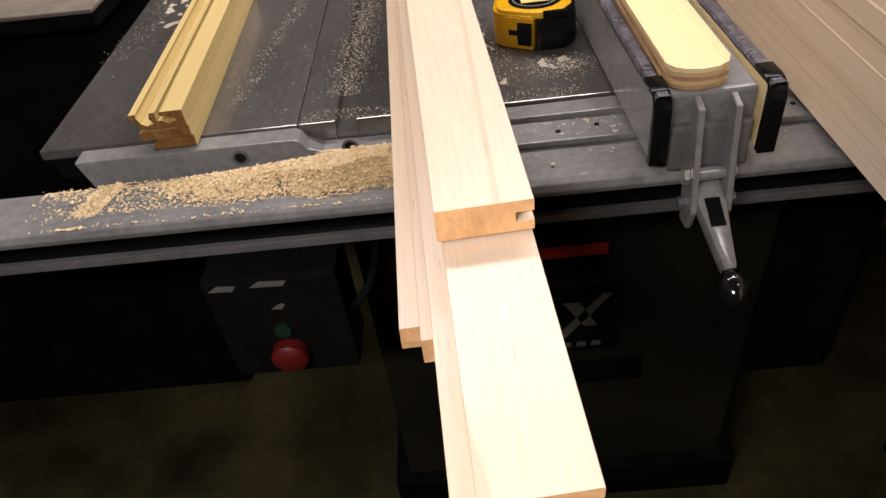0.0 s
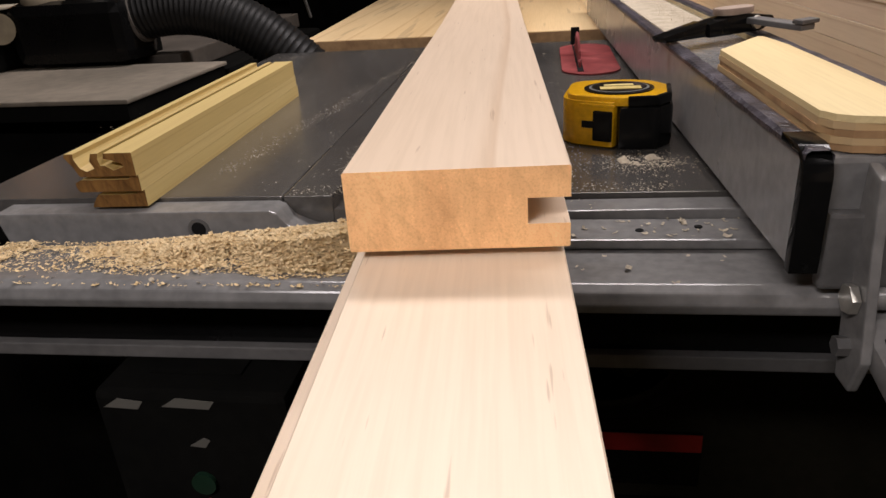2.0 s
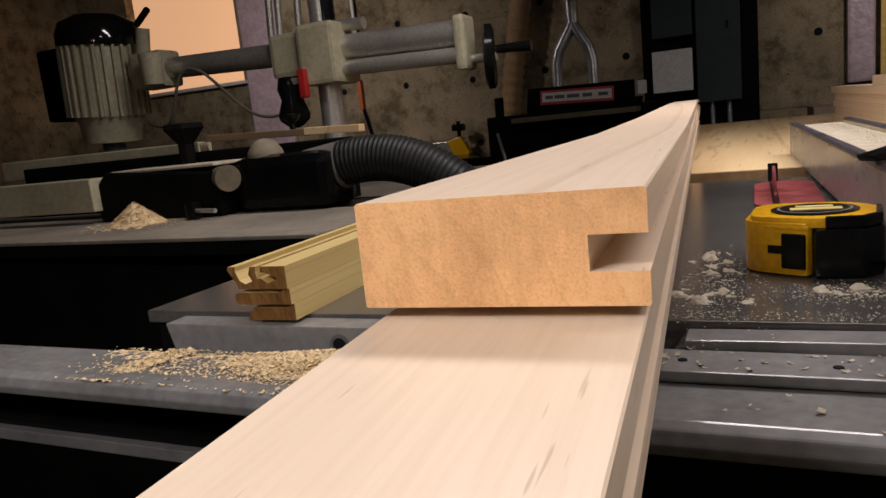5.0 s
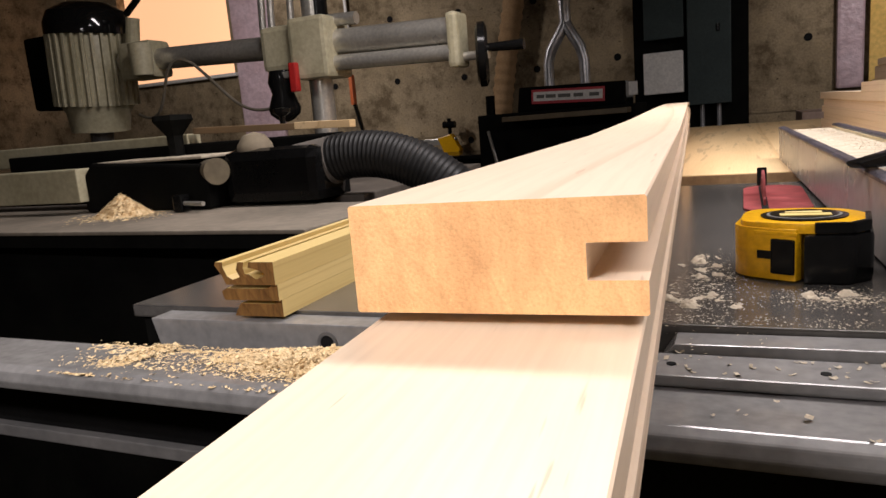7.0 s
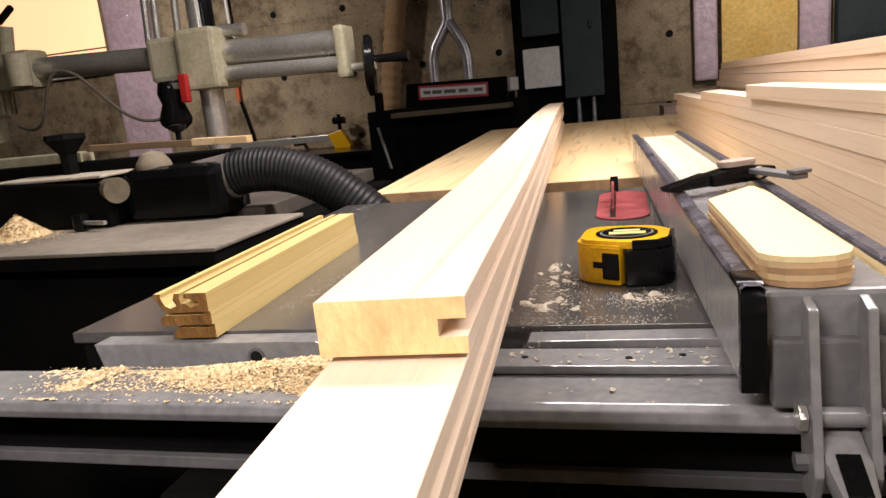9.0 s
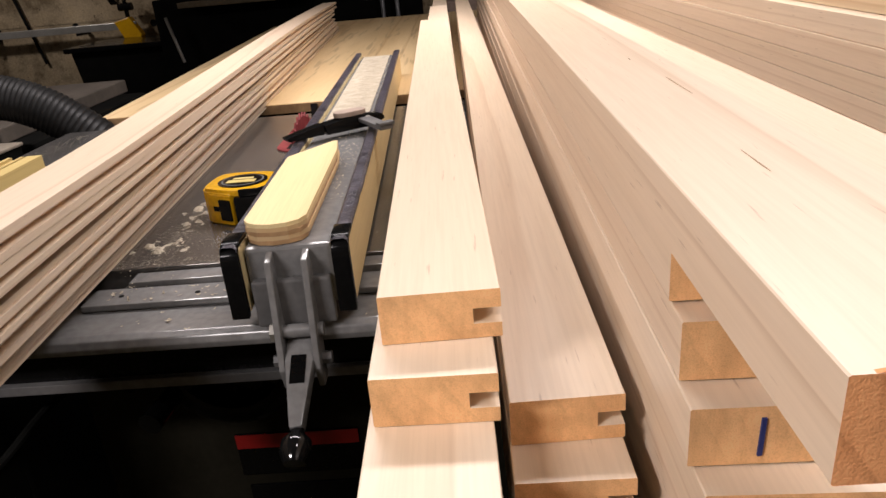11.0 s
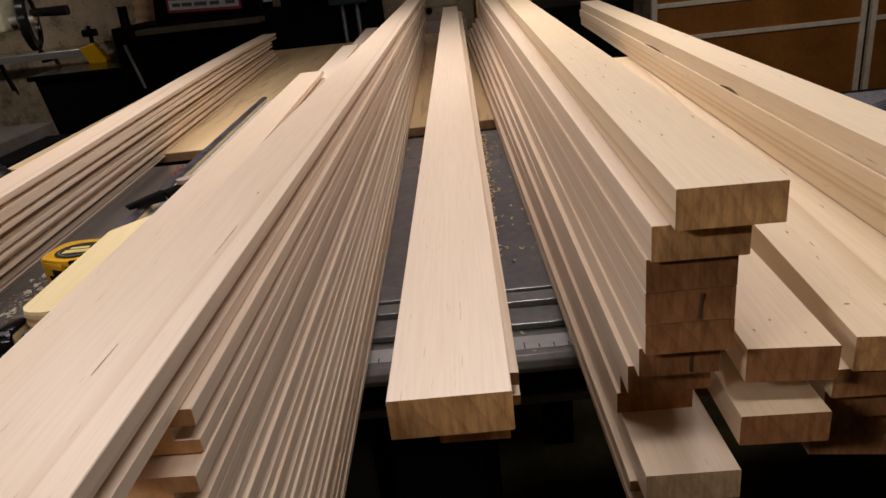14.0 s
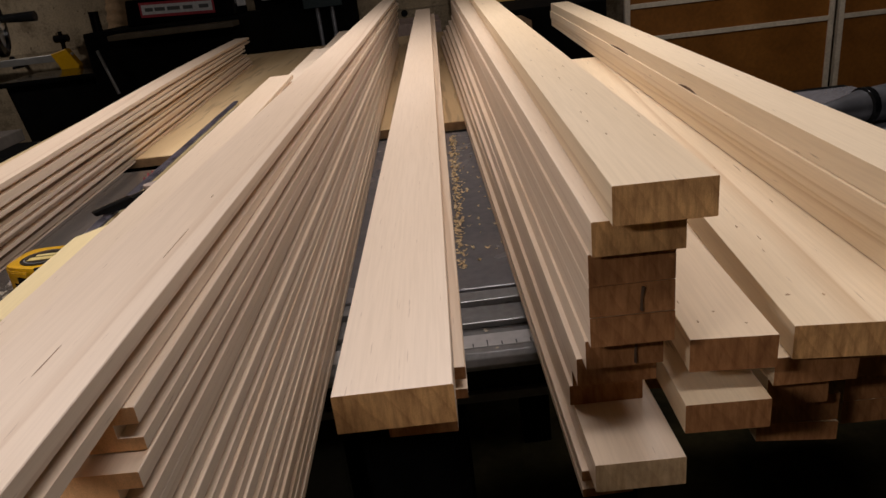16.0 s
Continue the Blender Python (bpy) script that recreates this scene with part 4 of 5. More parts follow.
for k, (x, y, w, h, rz) in enumerate(((0.7460, -0.291, 0.105, 0.0215, -5.2), (0.7385, -0.285, 0.0480, 0.0190, -4.6), (0.7390, -0.278, 0.036, 0.0190, -4.6), (0.739, -0.27, 0.048, 0.0190, -4.6), (0.739, -0.27, 0.048, 0.0190, -4.6))):
    plank = board(x, y, z, 1.07 if k == 0 else 1.15, rz, w, h, None, (0, 0), "wide rough-sawn maple plank with faint knots" if k == 0 else "rough sawn board, brown ends darkened for shade", S6, rough if k == 0 else rough_low, 0.0016)
    if k == 0:
        wide_plank = plank
    z -= h + 0.0004
z = 0.0811
for k, (x, y, w) in enumerate(((0.795, -0.275, 0.06), (0.797, -0.265, 0.05), (0.797, -0.26, 0.05), (0.797, -0.26, 0.05))):
    board(x, y, z, 1.15, -4.6, w, 0.0196, None, (0, 0), "rough-sawn pale board low in the stack", S6, rough if k == 0 else rough_low, 0.0016)
    z -= 0.0200



def knots(ob, h, spots):
    """Small dark dents in a board's face: (x, y, half length, half width) in the board's own axes."""
    for x, y, a, b in spots:
        a, b = 0.75 * a, 0.6 * b
        oval = [(x + b * math.cos(t) * (1 + 0.3 * math.sin(3 * t + x * 900)), y + a * math.sin(t)) for t in [2 * math.pi * i / 9 for i in range(9)]]
        part("knot", prism(oval, "z", h - 0.001, h + 0.00015), KNOT, ob)


S7 = "stack of boards on the wide plank"
z = 0.1590
for k, (x, y, w, h) in enumerate(((0.8230, -0.330, 0.048, 0.0200), (0.8215, -0.320, 0.050, 0.0198), (0.8235, -0.325, 0.050, 0.0198))):
    plank = board(x, y, z, 1.78, -3.4, w, h, None, (0, 0.001 * k, 0), "thick rough-sawn board with a dark bark edge" if k == 0 else "thick pale rough-sawn board", S7, rough if k == 0 else rough_low, 0.001)
    if k == 0:
        for y0, length in ((0.47, 0.07), (0.80, 0.15)):
            poly = [(y0, 0.0002), (y0 + 0.3 * length, 0.0030), (y0 + 0.55 * length, 0.0034), (y0 + 0.8 * length, 0.0022), (y0 + length, 0.0002)]
            part("bark_crack", prism(poly, "x", -0.0005, 0.0012), BARK, plank, "dark bark crack along the edge")
    z -= h + 0.0006

knots(top_stick, 0.0198, [(0.014, 0.132, 0.004, 0.0006), (0.018, 0.096, 0.003, 0.0008), (0.046, 0.132, 0.004, 0.0005), (0.042, 0.081, 0.003, 0.0006), (0.022, 0.24, 0.004, 0.0006), (0.010, 0.318, 0.005, 0.0006), (0.015, 0.16, 0.004, 0.0006), (0.030, 0.22, 0.005, 0.0006), (0.022, 0.30, 0.006, 0.0007), (0.035, 0.36, 0.006, 0.0006), (0.012, 0.42, 0.006, 0.0006), (0.028, 0.50, 0.007, 0.0007)])
knots(s3_top, 0.0190, [(0.0345, 0.205, 0.026, 0.0004), (0.031, 0.279, 0.004, 0.0005), (0.0245, 0.098, 0.014, 0.0003)])
knots(wide_plank, 0.0215, [(0.017, 0.152, 0.0035, 0.0012), (0.025, 0.128, 0.006, 0.0006), (0.020, 0.105, 0.004, 0.0005), (0.0105, 0.039, 0.0014, 0.0026), (0.030, 0.036, 0.002, 0.0012), (0.060, 0.20, 0.006, 0.0006), (0.045, 0.30, 0.005, 0.0007)])
knots(torn_board, 0.0210, [(0.010, 0.020, 0.002, 0.0008), (0.022, 0.030, 0.0012, 0.0012), (0.035, 0.014, 0.0010, 0.0012), (0.006, 0.045, 0.003, 0.0005)])

# ---------------------------------------------------------------- machine table beside the saw
mt = thing("router_table", "dusty machine table with a black dust hood beside the saw", "machine", (0, 0, 0))
part("table", prism([(-1.55, 0.40), (-0.462, 0.365), (-0.452, 0.64), (-1.55, 0.68)], "z", -0.010, -0.004, 0.002), surface("dusty_table", (0.15, 0.13, 0.10), (0.26, 0.22, 0.17), 6, (0.6, 0.9), 0.0, 60, 0.2), mt, "dusty grey machined table")
part("table_skirt", prism([(-1.548, 0.404), (-0.466, 0.369), (-0.456, 0.636), (-1.548, 0.676)], "z", -0.0305, -0.0102), BLACK_MATT, mt, "black table edge")
# Base coloured black in place of the shaded void under the table.
part("under_frame", box(-1.5, -0.50, 0.42, 1.3, FLOOR_Z, -0.031, 0.01), BLACK_MATT, mt, "machine base coloured black for shade")
part("rear_table", box(-1.6, -0.56, 0.70, 1.32, -0.03, 0.002, 0.003), surface("dusty_rear", (0.06, 0.05, 0.04), (0.12, 0.10, 0.08), 6, (0.6, 0.9)), mt)
hood = part("dust_hood", prism([(-1.13, -0.003), (-0.82, -0.003), (-0.815, 0.078), (-1.10, 0.094), (-1.135, 0.06)], "y", 0.60, 0.72, 0.006), BLACK_MATT, mt, "black sheet metal dust hood")
part("hood_dust", box(-1.09, -0.83, 0.605, 0.715, 0.088, 0.0935, 0.002), DUST_FINE, hood, "pale dust on the hood")
part("fence_bar", box(-1.5, -0.62, 0.72, 0.76, 0.0, 0.115, 0.004), BLACK_MATT, mt, "black fence bar")
part("fence_rail", box(-1.6, -0.98, 0.74, 0.78, 0.09, 0.135, 0.003), CREAM, mt, "cream painted rail")
part("fence_rail", box(-1.75, -1.12, 0.58, 0.62, 0.02, 0.085, 0.003), CREAM, mt, "cream painted rail")
WF = pose(-0.765, 0.76, 0.134, 0, 2.0, 2)
part("wood_fence", moved(box(-0.20, 0.04, -0.012, 0.012, -0.008, 0.005, 0.001), WF), surface("brown_strip", (0.14, 0.09, 0.04), (0.22, 0.14, 0.07), 14, (0.6, 0.8), stretch=(0.2, 1, 1)), mt, "strip of dusty brown wood fence")
part("wood_fence", moved(box(0.0402, 0.16, -0.012, 0.012, -0.007, 0.007, 0.001), WF), PLY_FACE, mt, "pale end of the wood fence")
kb = part("clamp_knob", moved(lathe([(0.016, -0.07), (0.016, -0.03), (0.030, -0.012), (0.040, 0.0), (0.038, 0.010), (0.0, 0.012)], 7), pose(-0.975, 0.70, 0.163)), BLACK_MATT, mt, "black star clamping knob")
kb = part("clamp_knob", moved(lathe([(0.006, -0.03), (0.006, -0.012), (0.018, -0.004), (0.019, 0.004), (0.0, 0.006)], 7), pose(-0.785, 0.80, 0.165)), BLACK, mt, "small black knob")
part("dust_port", moved(lathe([(0.0, 0.034), (0.02, 0.028), (0.031, 0.012), (0.034, 0.0), (0.030, -0.016), (0.018, -0.03), (0.0, -0.034)], 24), pose(-0.752, 0.66, 0.094)), surface("dusty_ball", (0.15, 0.12, 0.08), (0.26, 0.22, 0.15), 12, (0.8, 0.95)), mt, "dusty rounded port elbow", True)
part("dust_port", rod((-0.845, 0.63, 0.068), (-0.795, 0.60, 0.064), 0.016, 0.024, 20), surface("dusty_port", (0.07, 0.055, 0.035), (0.16, 0.13, 0.08), 12, (0.8, 0.95)), mt, "dusty cone port", True)
part("port_body", box(-0.80, -0.60, 0.62, 0.72, 0.0, 0.098, 0.02), BLACK, mt)
part("wing_screw", rod((-0.86, 0.575, 0.012), (-0.80, 0.560, 0.012), 0.004, 0.004, 10), STEEL, mt)
part("screw_block", box(-0.875, -0.855, 0.565, 0.59, -0.003, 0.028, 0.003), BLACK, mt)
# ribbed dust hose, falling away behind the saw
pts = bezier((-0.64, 0.68, 0.062), (-0.48, 0.69, 0.100), (-0.40, 0.70, 0.055), (-0.245, 0.735, -0.16), 150)
hose = thing("dust_hose", "ribbed black flexible dust collection hose", "hose")
part("hose_body", add_sweep(bmesh.new(), pts, [0.0395 + (0.0018 if i % 3 == 0 else 0.0) for i in range(151)], 24), HOSE, hose, "ribbed black flexible hose", True)
part("cuff", add_sweep(bmesh.new(), [(-0.72, 0.675, 0.05), (-0.67, 0.678, 0.057), (-0.60, 0.682, 0.068)], [0.041, 0.043, 0.0425], 24), surface("dusty_cuff", (0.06, 0.055, 0.05), (0.14, 0.12, 0.10), 12, (0.6, 0.8)), hose, "dusty hose cuff", True)

# ---------------------------------------------------------------- radial drill behind it
rd = thing("radial_drill", "cream radial drill with a ribbed motor and steel arm", "drill press", (0, 0, 0))
DY = 1.3
part("column", rod((-1.0, DY, -0.03), (-1.0, DY, 0.62), 0.032, 0.032, 28), STEEL, rd, "polished steel column", True)
part("column_top", rod((-0.985, DY, 0.40), (-0.985, DY, 0.75), 0.026, 0.026, 24), BLACK, rd, "dark upper column", True)
part("base", box(-1.15, -0.85, 1.15, 1.45, FLOOR_Z, -0.031, 0.02), CREAM, rd)
part("head", box(-1.045, -0.93, DY - 0.07, DY + 0.06, 0.255, 0.415, 0.012), CREAM, rd, "cream cast head")
part("head_clamp", box(-1.15, -1.04, DY - 0.05, DY + 0.05, 0.285, 0.405, 0.015), CREAM, rd)
part("arm_tube", rod((-1.70, DY, 0.375), (-0.58, DY, 0.335), 0.031, 0.034, 28), STEEL, rd, "polished steel arm", True)
part("arm_bar", rod((-0.94, DY - 0.02, 0.292), (-0.60, DY - 0.02, 0.282), 0.020, 0.020, 20), STEEL, rd, "", True)
part("arm_tube_upper", rod((-0.96, DY, 0.405), (-0.87, DY, 0.402), 0.016, 0.016, 20), STEEL, rd, "", True)
part("end_plate", box(-0.605, -0.575, DY - 0.04, DY + 0.04, 0.245, 0.378, 0.010), CREAM, rd, "cream arm end plate")
whl = part("hand_wheel", moved(lathe([(0.058, -0.012), (0.066, -0.014), (0.078, -0.008), (0.078, 0.008), (0.066, 0.014), (0.058, 0.012), (0.058, -0.012)], 40), pose(-0.528, DY, 0.270, 0, 90, 18)), BLACK, rd, "black hand wheel", True)
part("web", moved(lathe([(0.0, -0.004), (0.06, -0.004), (0.06, 0.004), (0.0, 0.004)], 30), pose(-0.528, DY, 0.270, 0, 90, 18)), STEEL, whl)
part("shaft", rod((-0.60, DY, 0.270), (-0.51, DY, 0.270), 0.011), STEEL, whl)
part("crank", rod((-0.515, DY, 0.285), (-0.42, DY, 0.283), 0.010, 0.013), BLACK, whl, "black crank grip", True)
MM = pose(-1.835, DY, 0.372, 2, 5, 0) @ Matrix.Diagonal((1.22, 1.22, 1.18, 1))
mot = part("motor", moved(lathe([(0.090, -0.10), (0.094, -0.09), (0.094, 0.08), (0.090, 0.09)], 40), MM), CREAM, rd, "ribbed cream motor", True)
for k in range(28):
    part("rib", moved(box(0.088, 0.104, -0.0038, 0.0038, -0.098, 0.085, 0.001), MM @ pose(0, 0, 0, 0, 0, 360 * k / 28)), CREAM, mot)
part("motor_cap", moved(lathe([(0.104, -0.01), (0.104, 0.02), (0.092, 0.05), (0.055, 0.07), (0.0, 0.074)], 36), MM @ pose(0, 0, 0.095)), BLACK_GLOSS, mot, "glossy black motor cap", True)
part("motor_foot", moved(lathe([(0.072, -0.05), (0.078, 0.0), (0.090, 0.02)], 32), MM @ pose(0, 0, -0.118)), CREAM, mot, "", True)
part("motor_stem", moved(rod((0, 0, -0.30), (0, 0, -0.16), 0.022, 0.030, 16), MM), GREY_DARK, mot, "", True)
part("connection_box", box(-2.16, -1.99, DY + 0.02, DY + 0.16, 0.26, 0.50, 0.012), BLACK_MATT, rd, "black box on the back of the motor")
part("motor_mount", box(-1.68, -1.55, DY - 0.045, DY + 0.045, 0.315, 0.425, 0.015), CREAM, rd)
part("mount_clamp", rod((-1.56, DY - 0.07, 0.41), (-1.56, DY - 0.07, 0.32), 0.034, 0.030, 20), CREAM, rd, "", True)
part("lever", rod((-1.64, DY, 0.50), (-1.66, DY, 0.40), 0.020, 0.022, 14), CREAM, rd)
part("lever", rod((-1.64, DY - 0.02, 0.51), (-1.57, DY - 0.04, 0.54), 0.010, 0.010, 10), BLACK, rd)
part("spindle", moved(lathe([(0.032, 0.13), (0.038, 0.10), (0.030, 0.07), (0.044, 0.03), (0.040, 0.015), (0.022, 0.0), (0.008, -0.006)], 22), pose(-1.085, DY - 0.06, 0.155)), BLACK, rd, "black drill spindle and chuck", True)
part("depth_stop", box(-1.040, -1.018, DY - 0.09, DY - 0.07, 0.225, 0.300, 0.004), RED, rd, "red depth stop")
part("depth_bracket", box(-1.105, -1.035, DY - 0.085, DY - 0.05, 0.262, 0.280, 0.004), STEEL, rd)
for x in (-1.17, -1.14, -1.075):
    part("stop_rod", rod((x, DY, 0.395), (x + 0.01, DY, 0.56), 0.010, 0.010, 12), STEEL, rd, "", True)
part("guide_wire", add_sweep(bmesh.new(), bezier((-1.62, DY - 0.05, 0.21), (-1.42, DY - 0.1, 0.13), (-1.50, DY - 0.1, 0.42), (-1.36, DY - 0.08, 0.33), 24) + bezier((-1.36, DY - 0.08, 0.33), (-1.25, DY - 0.08, 0.24), (-1.22, DY - 0.08, 0.17), (-1.105, DY - 0.08, 0.19), 24)[1:], [0.0045] * 49, 8), surface("grey_cable", (0.10, 0.085, 0.06), (0.15, 0.13, 0.10)), rd, "grey power cable", True)

# ---------------------------------------------------------------- things along the far wall
pl = thing("thickness_planer", "black planer with a white sign under twin steel ducts", "planer", (0, 0, 0))
part("body", box(-1.50, -0.52, 3.9, 4.5, -0.35, 0.12, 0.01), BLACK_MATT, pl, "black planer body")
part("hood", prism([(-1.30, 0.12), (-0.60, 0.12), (-0.60, 0.262), (-1.28, 0.278)], "y", 4.12, 4.45, 0.01), BLACK, pl, "dark hood")
part("roller_table", box(-1.28, -0.54, 3.72, 3.9, 0.07, 0.10, 0.004), surface("worn_table_edge", (0.10, 0.075, 0.04), (0.16, 0.12, 0.07)), pl, "worn bed edge")
part("crank_post", rod((-1.46, 4.0, -0.8), (-1.44, 4.0, 0.24), 0.03, 0.03, 12), BLACK, pl)
part("side_handle", rod((-1.42, 3.86, 0.02), (-1.36, 3.86, -0.25), 0.010, 0.010, 10), STEEL, pl)
for x in (-1.42, -0.6):
    for y in (3.95, 4.45):
        part("leg", box(x - 0.03, x + 0.03, y - 0.03, y + 0.03, FLOOR_Z, -0.35, 0.004), BLACK_MATT, pl)
sign = part("sign", moved(box(-0.235, 0.235, -0.004, 0.0, -0.045, 0.045, 0.001), pose(-0.962, 4.117, 0.202, 0, 2.2, 0)), surface("sign_red", (0.42, 0.04, 0.05), (0.5, 0.05, 0.06)), pl, "white sign with a red border")
part("sign_face", moved(box(-0.222, 0.222, -0.0065, -0.004, -0.028, 0.030, 0.0005), pose(-0.962, 4.117, 0.202, 0, 2.2, 0)), WHITE, sign)
for x0, x1 in ((-0.20, -0.15), (-0.14, -0.075), (-0.06, 0.02), (0.04, 0.10), (0.14, 0.20)):
    part("print_bar", moved(box(x0, x1, -0.0080, -0.0066, -0.010, 0.012), pose(-0.962, 4.117, 0.202, 0, 2.2, 0)), PRINT_GREY, sign, "unreadable grey print")
part("duct_left", add_sweep(bmesh.new(), [(-1.108, 4.25, 0.27), (-1.108, 4.25, 0.42), (-1.085, 4.25, 0.50), (-0.995, 4.25, 0.64), (-0.99, 4.25, 0.70)], [0.034, 0.034, 0.036, 0.036, 0.03], 18), GALV, pl, "galvanised duct branch", True)
part("duct_right", add_sweep(bmesh.new(), [(-0.872, 4.25, 0.27), (-0.874, 4.25, 0.42), (-0.895, 4.25, 0.50), (-0.975, 4.25, 0.64), (-0.985, 4.25, 0.70)], [0.034, 0.034, 0.036, 0.036, 0.03], 18), GALV, pl, "galvanised duct branch", True)
part("duct_riser", add_sweep(bmesh.new(), [(-0.985, 4.25, 0.66), (-0.988, 4.25, 0.80), (-0.988, 4.25, 0.805), (-0.99, 4.25, 0.82), (-1.0, 4.25, 1.42)], [0.038, 0.040, 0.044, 0.040, 0.040], 18), GALV, pl, "galvanised duct riser", True)
part("outlet", box(-0.58, -0.53, 4.10, 4.13, 0.17, 0.25, 0.003), WHITE, pl)

ep = thing("electrical_panel", "grey-green electrical panel on a black backboard", "electrical panel", (0, 0, 0))
part("backboard", box(-0.66, 0.10, WY1 - 0.03, WY1 - 0.001, -0.62, 1.38, 0.003), BLACK_MATT, ep, "black plywood backboard")
part("cover", box(-0.29, -0.01, WY1 - 0.12, WY1 - 0.03, 0.07, 1.2, 0.006), GREEN_GREY, ep, "grey-green panel door")
part("cover", box(-0.58, -0.31, WY1 - 0.10, WY1 - 0.03, 0.54, 1.2, 0.006), GREEN_GREY, ep, "grey-green panel door")
part("junction_box", box(-0.583, -0.317, WY1 - 0.14, WY1 - 0.03, 0.165, 0.450, 0.008), WHITE, ep, "white junction box cover")
part("latch", box(-0.10, -0.08, WY1 - 0.128, WY1 - 0.12, 0.55, 0.60, 0.002), BLACK, ep)
for x in (-0.2, -0.09):
    part("conduit", rod((x, WY1 - 0.05, -0.4), (x, WY1 - 0.05, 0.07), 0.016, 0.016, 12), GALV, ep, "", True)

solid("leaning_board", box(0.80, 1.28, WY1 - 0.10, WY1 - 0.075, -0.86, 1.2, 0.003), OSB, "yellow sheet of board leaning on the wall", "sheet board")
solid("wall_post", box(1.52, 1.80, WY1 - 0.14, WY1 - 0.03, FLOOR_Z, 1.42, 0.004), GREEN_GREY, "dark grey-green post at the wall", "post")


def corrugated(name, pts, r, mat, label, cat):
    n = len(pts)
    return solid(name, add_sweep(bmesh.new(), pts, [r + (0.008 if i % 4 < 2 else 0) for i in range(n)], 18), mat, label, cat, smooth=True)


corrugated("corrugated_pipe", bezier((-1.75, 4.90, -0.869), (-1.72, 4.90, -0.1), (-1.62, 4.90, 0.5), (-1.40, 4.90, 1.42), 120), 0.075, CARD, "tan corrugated pipe rising along the wall", "pipe")

solid("wall_pipe", add_sweep(bmesh.new(), [(-2.98, 4.955, 0.93), (-2.985, 4.955, 1.30), (-2.985, 4.955, 1.88)], [0.014, 0.014, 0.014], 12), WHITE, "thin white pipe running down the concrete wall", "pipe", smooth=True)
bc = thing("bar_clamp", "long steel bar clamp with a yellow head hung on the wall", "clamp", (0, 0, 0))
part("bar", box(-3.3, -2.04, WY1 - 0.16, WY1 - 0.13, -0.085, -0.035, 0.003), STEEL, bc, "steel clamp bar")
part("head", prism([(-2.19, -0.03), (-2.07, 0.0), (-2.00, -0.13), (-2.03, -0.18), (-2.13, -0.17)], "y", WY1 - 0.18, WY1 - 0.11, 0.008), YELLOW, bc, "yellow clamp head")
part("screw", rod((-2.14, WY1 - 0.145, 0.07), (-2.04, WY1 - 0.145, 0.07), 0.028, 0.028, 12), BLACK, bc)
part("screw_post", rod((-2.09, WY1 - 0.145, -0.03), (-2.09, WY1 - 0.145, 0.12), 0.016, 0.016, 12), BLACK, bc)
for x in (-2.5, -3.2):
    part("wall_hook", box(x, x + 0.03, WY1 - 0.17, WY1 + 0.01, -0.105, -0.086, 0.002), BLACK, bc)
bn = thing("black_bin", "black plastic bin standing under the clamp", "bin", (0, 0, 0))
part("bin_body", prism([(-2.20, FLOOR_Z), (-1.42, FLOOR_Z), (-1.32, -0.16), (-2.30, -0.16)], "y", 4.30, 4.80, 0.02), BLACK_MATT, bn)
part("rim", box(-2.33, -1.29, 4.27, 4.83, -0.18, -0.145, 0.01), BLACK, bn)
bn2 = thing("orange_tool", "small orange hand tool hanging on the wall", "tool", (0, 0, 0))
part("grip", box(-3.02, -2.99, WY1 - 0.05, WY1 + 0.01, 0.30, 0.55, 0.006), surface("orange_plastic", (0.5, 0.10, 0.02), (0.6, 0.13, 0.02)), bn2)
part("blade", rod((-3.0, WY1 - 0.03, 0.31), (-2.86, WY1 - 0.03, -0.3), 0.012, 0.012, 10), BLACK, bn2)

# brown framed panels on the far right
PY = 4.08
FRAME_PAINT = surface("cream_paint", (0.62, 0.52, 0.38), (0.74, 0.64, 0.48), 9, (0.4, 0.6))
for k, (x0, x1) in enumerate(((1.874, 3.245), (3.276, 4.02))):
    pn = thing("framed_panel", "brown hardboard panel in a cream frame", "panel", (0, 0, 0), group="brown framed panels")
    part("sheet", box(x0 + 0.02, x1 - 0.02, PY + 0.012, PY + 0.03, FLOOR_Z + 0.03, 0.6), BROWN_PANEL, pn, "brown hardboard sheet")
    for a, b in ((x0, x0 + 0.034), (x1 - 0.034, x1)):
        part("stile", box(a, b, PY, PY + 0.035, FLOOR_Z, 0.62, 0.003), FRAME_PAINT, pn, "cream painted stile")
    for zz in (FLOOR_Z, -0.343, -0.131, 0.58):
        part("rail", box(x0 + 0.0345, x1 - 0.0345, PY + 0.002, PY + 0.035, zz, zz + 0.030, 0.003), FRAME_PAINT, pn, "cream painted rail")
# Plain black box added to fill the dark area beside the panels.
solid("dark_cabinet", box(1.00, 1.66, 3.7, 4.6, FLOOR_Z, -0.02, 0.01), BLACK_MATT, "black box filling the dark area behind the outfeed table", "cabinet")
solid("cardboard_box", box(0.72, 1.10, 2.95, 3.3, FLOOR_Z, -0.02, 0.006), CARD, "brown cardboard box behind the outfeed table", "box")
solid("cardboard_box", box(0.30, 0.66, 3.1, 3.5, FLOOR_Z, 0.02, 0.006), surface("carton_pink", (0.34, 0.24, 0.19), (0.42, 0.31, 0.25), 6, (0.8, 0.9)), "faded pinkish carton behind the outfeed table", "box")

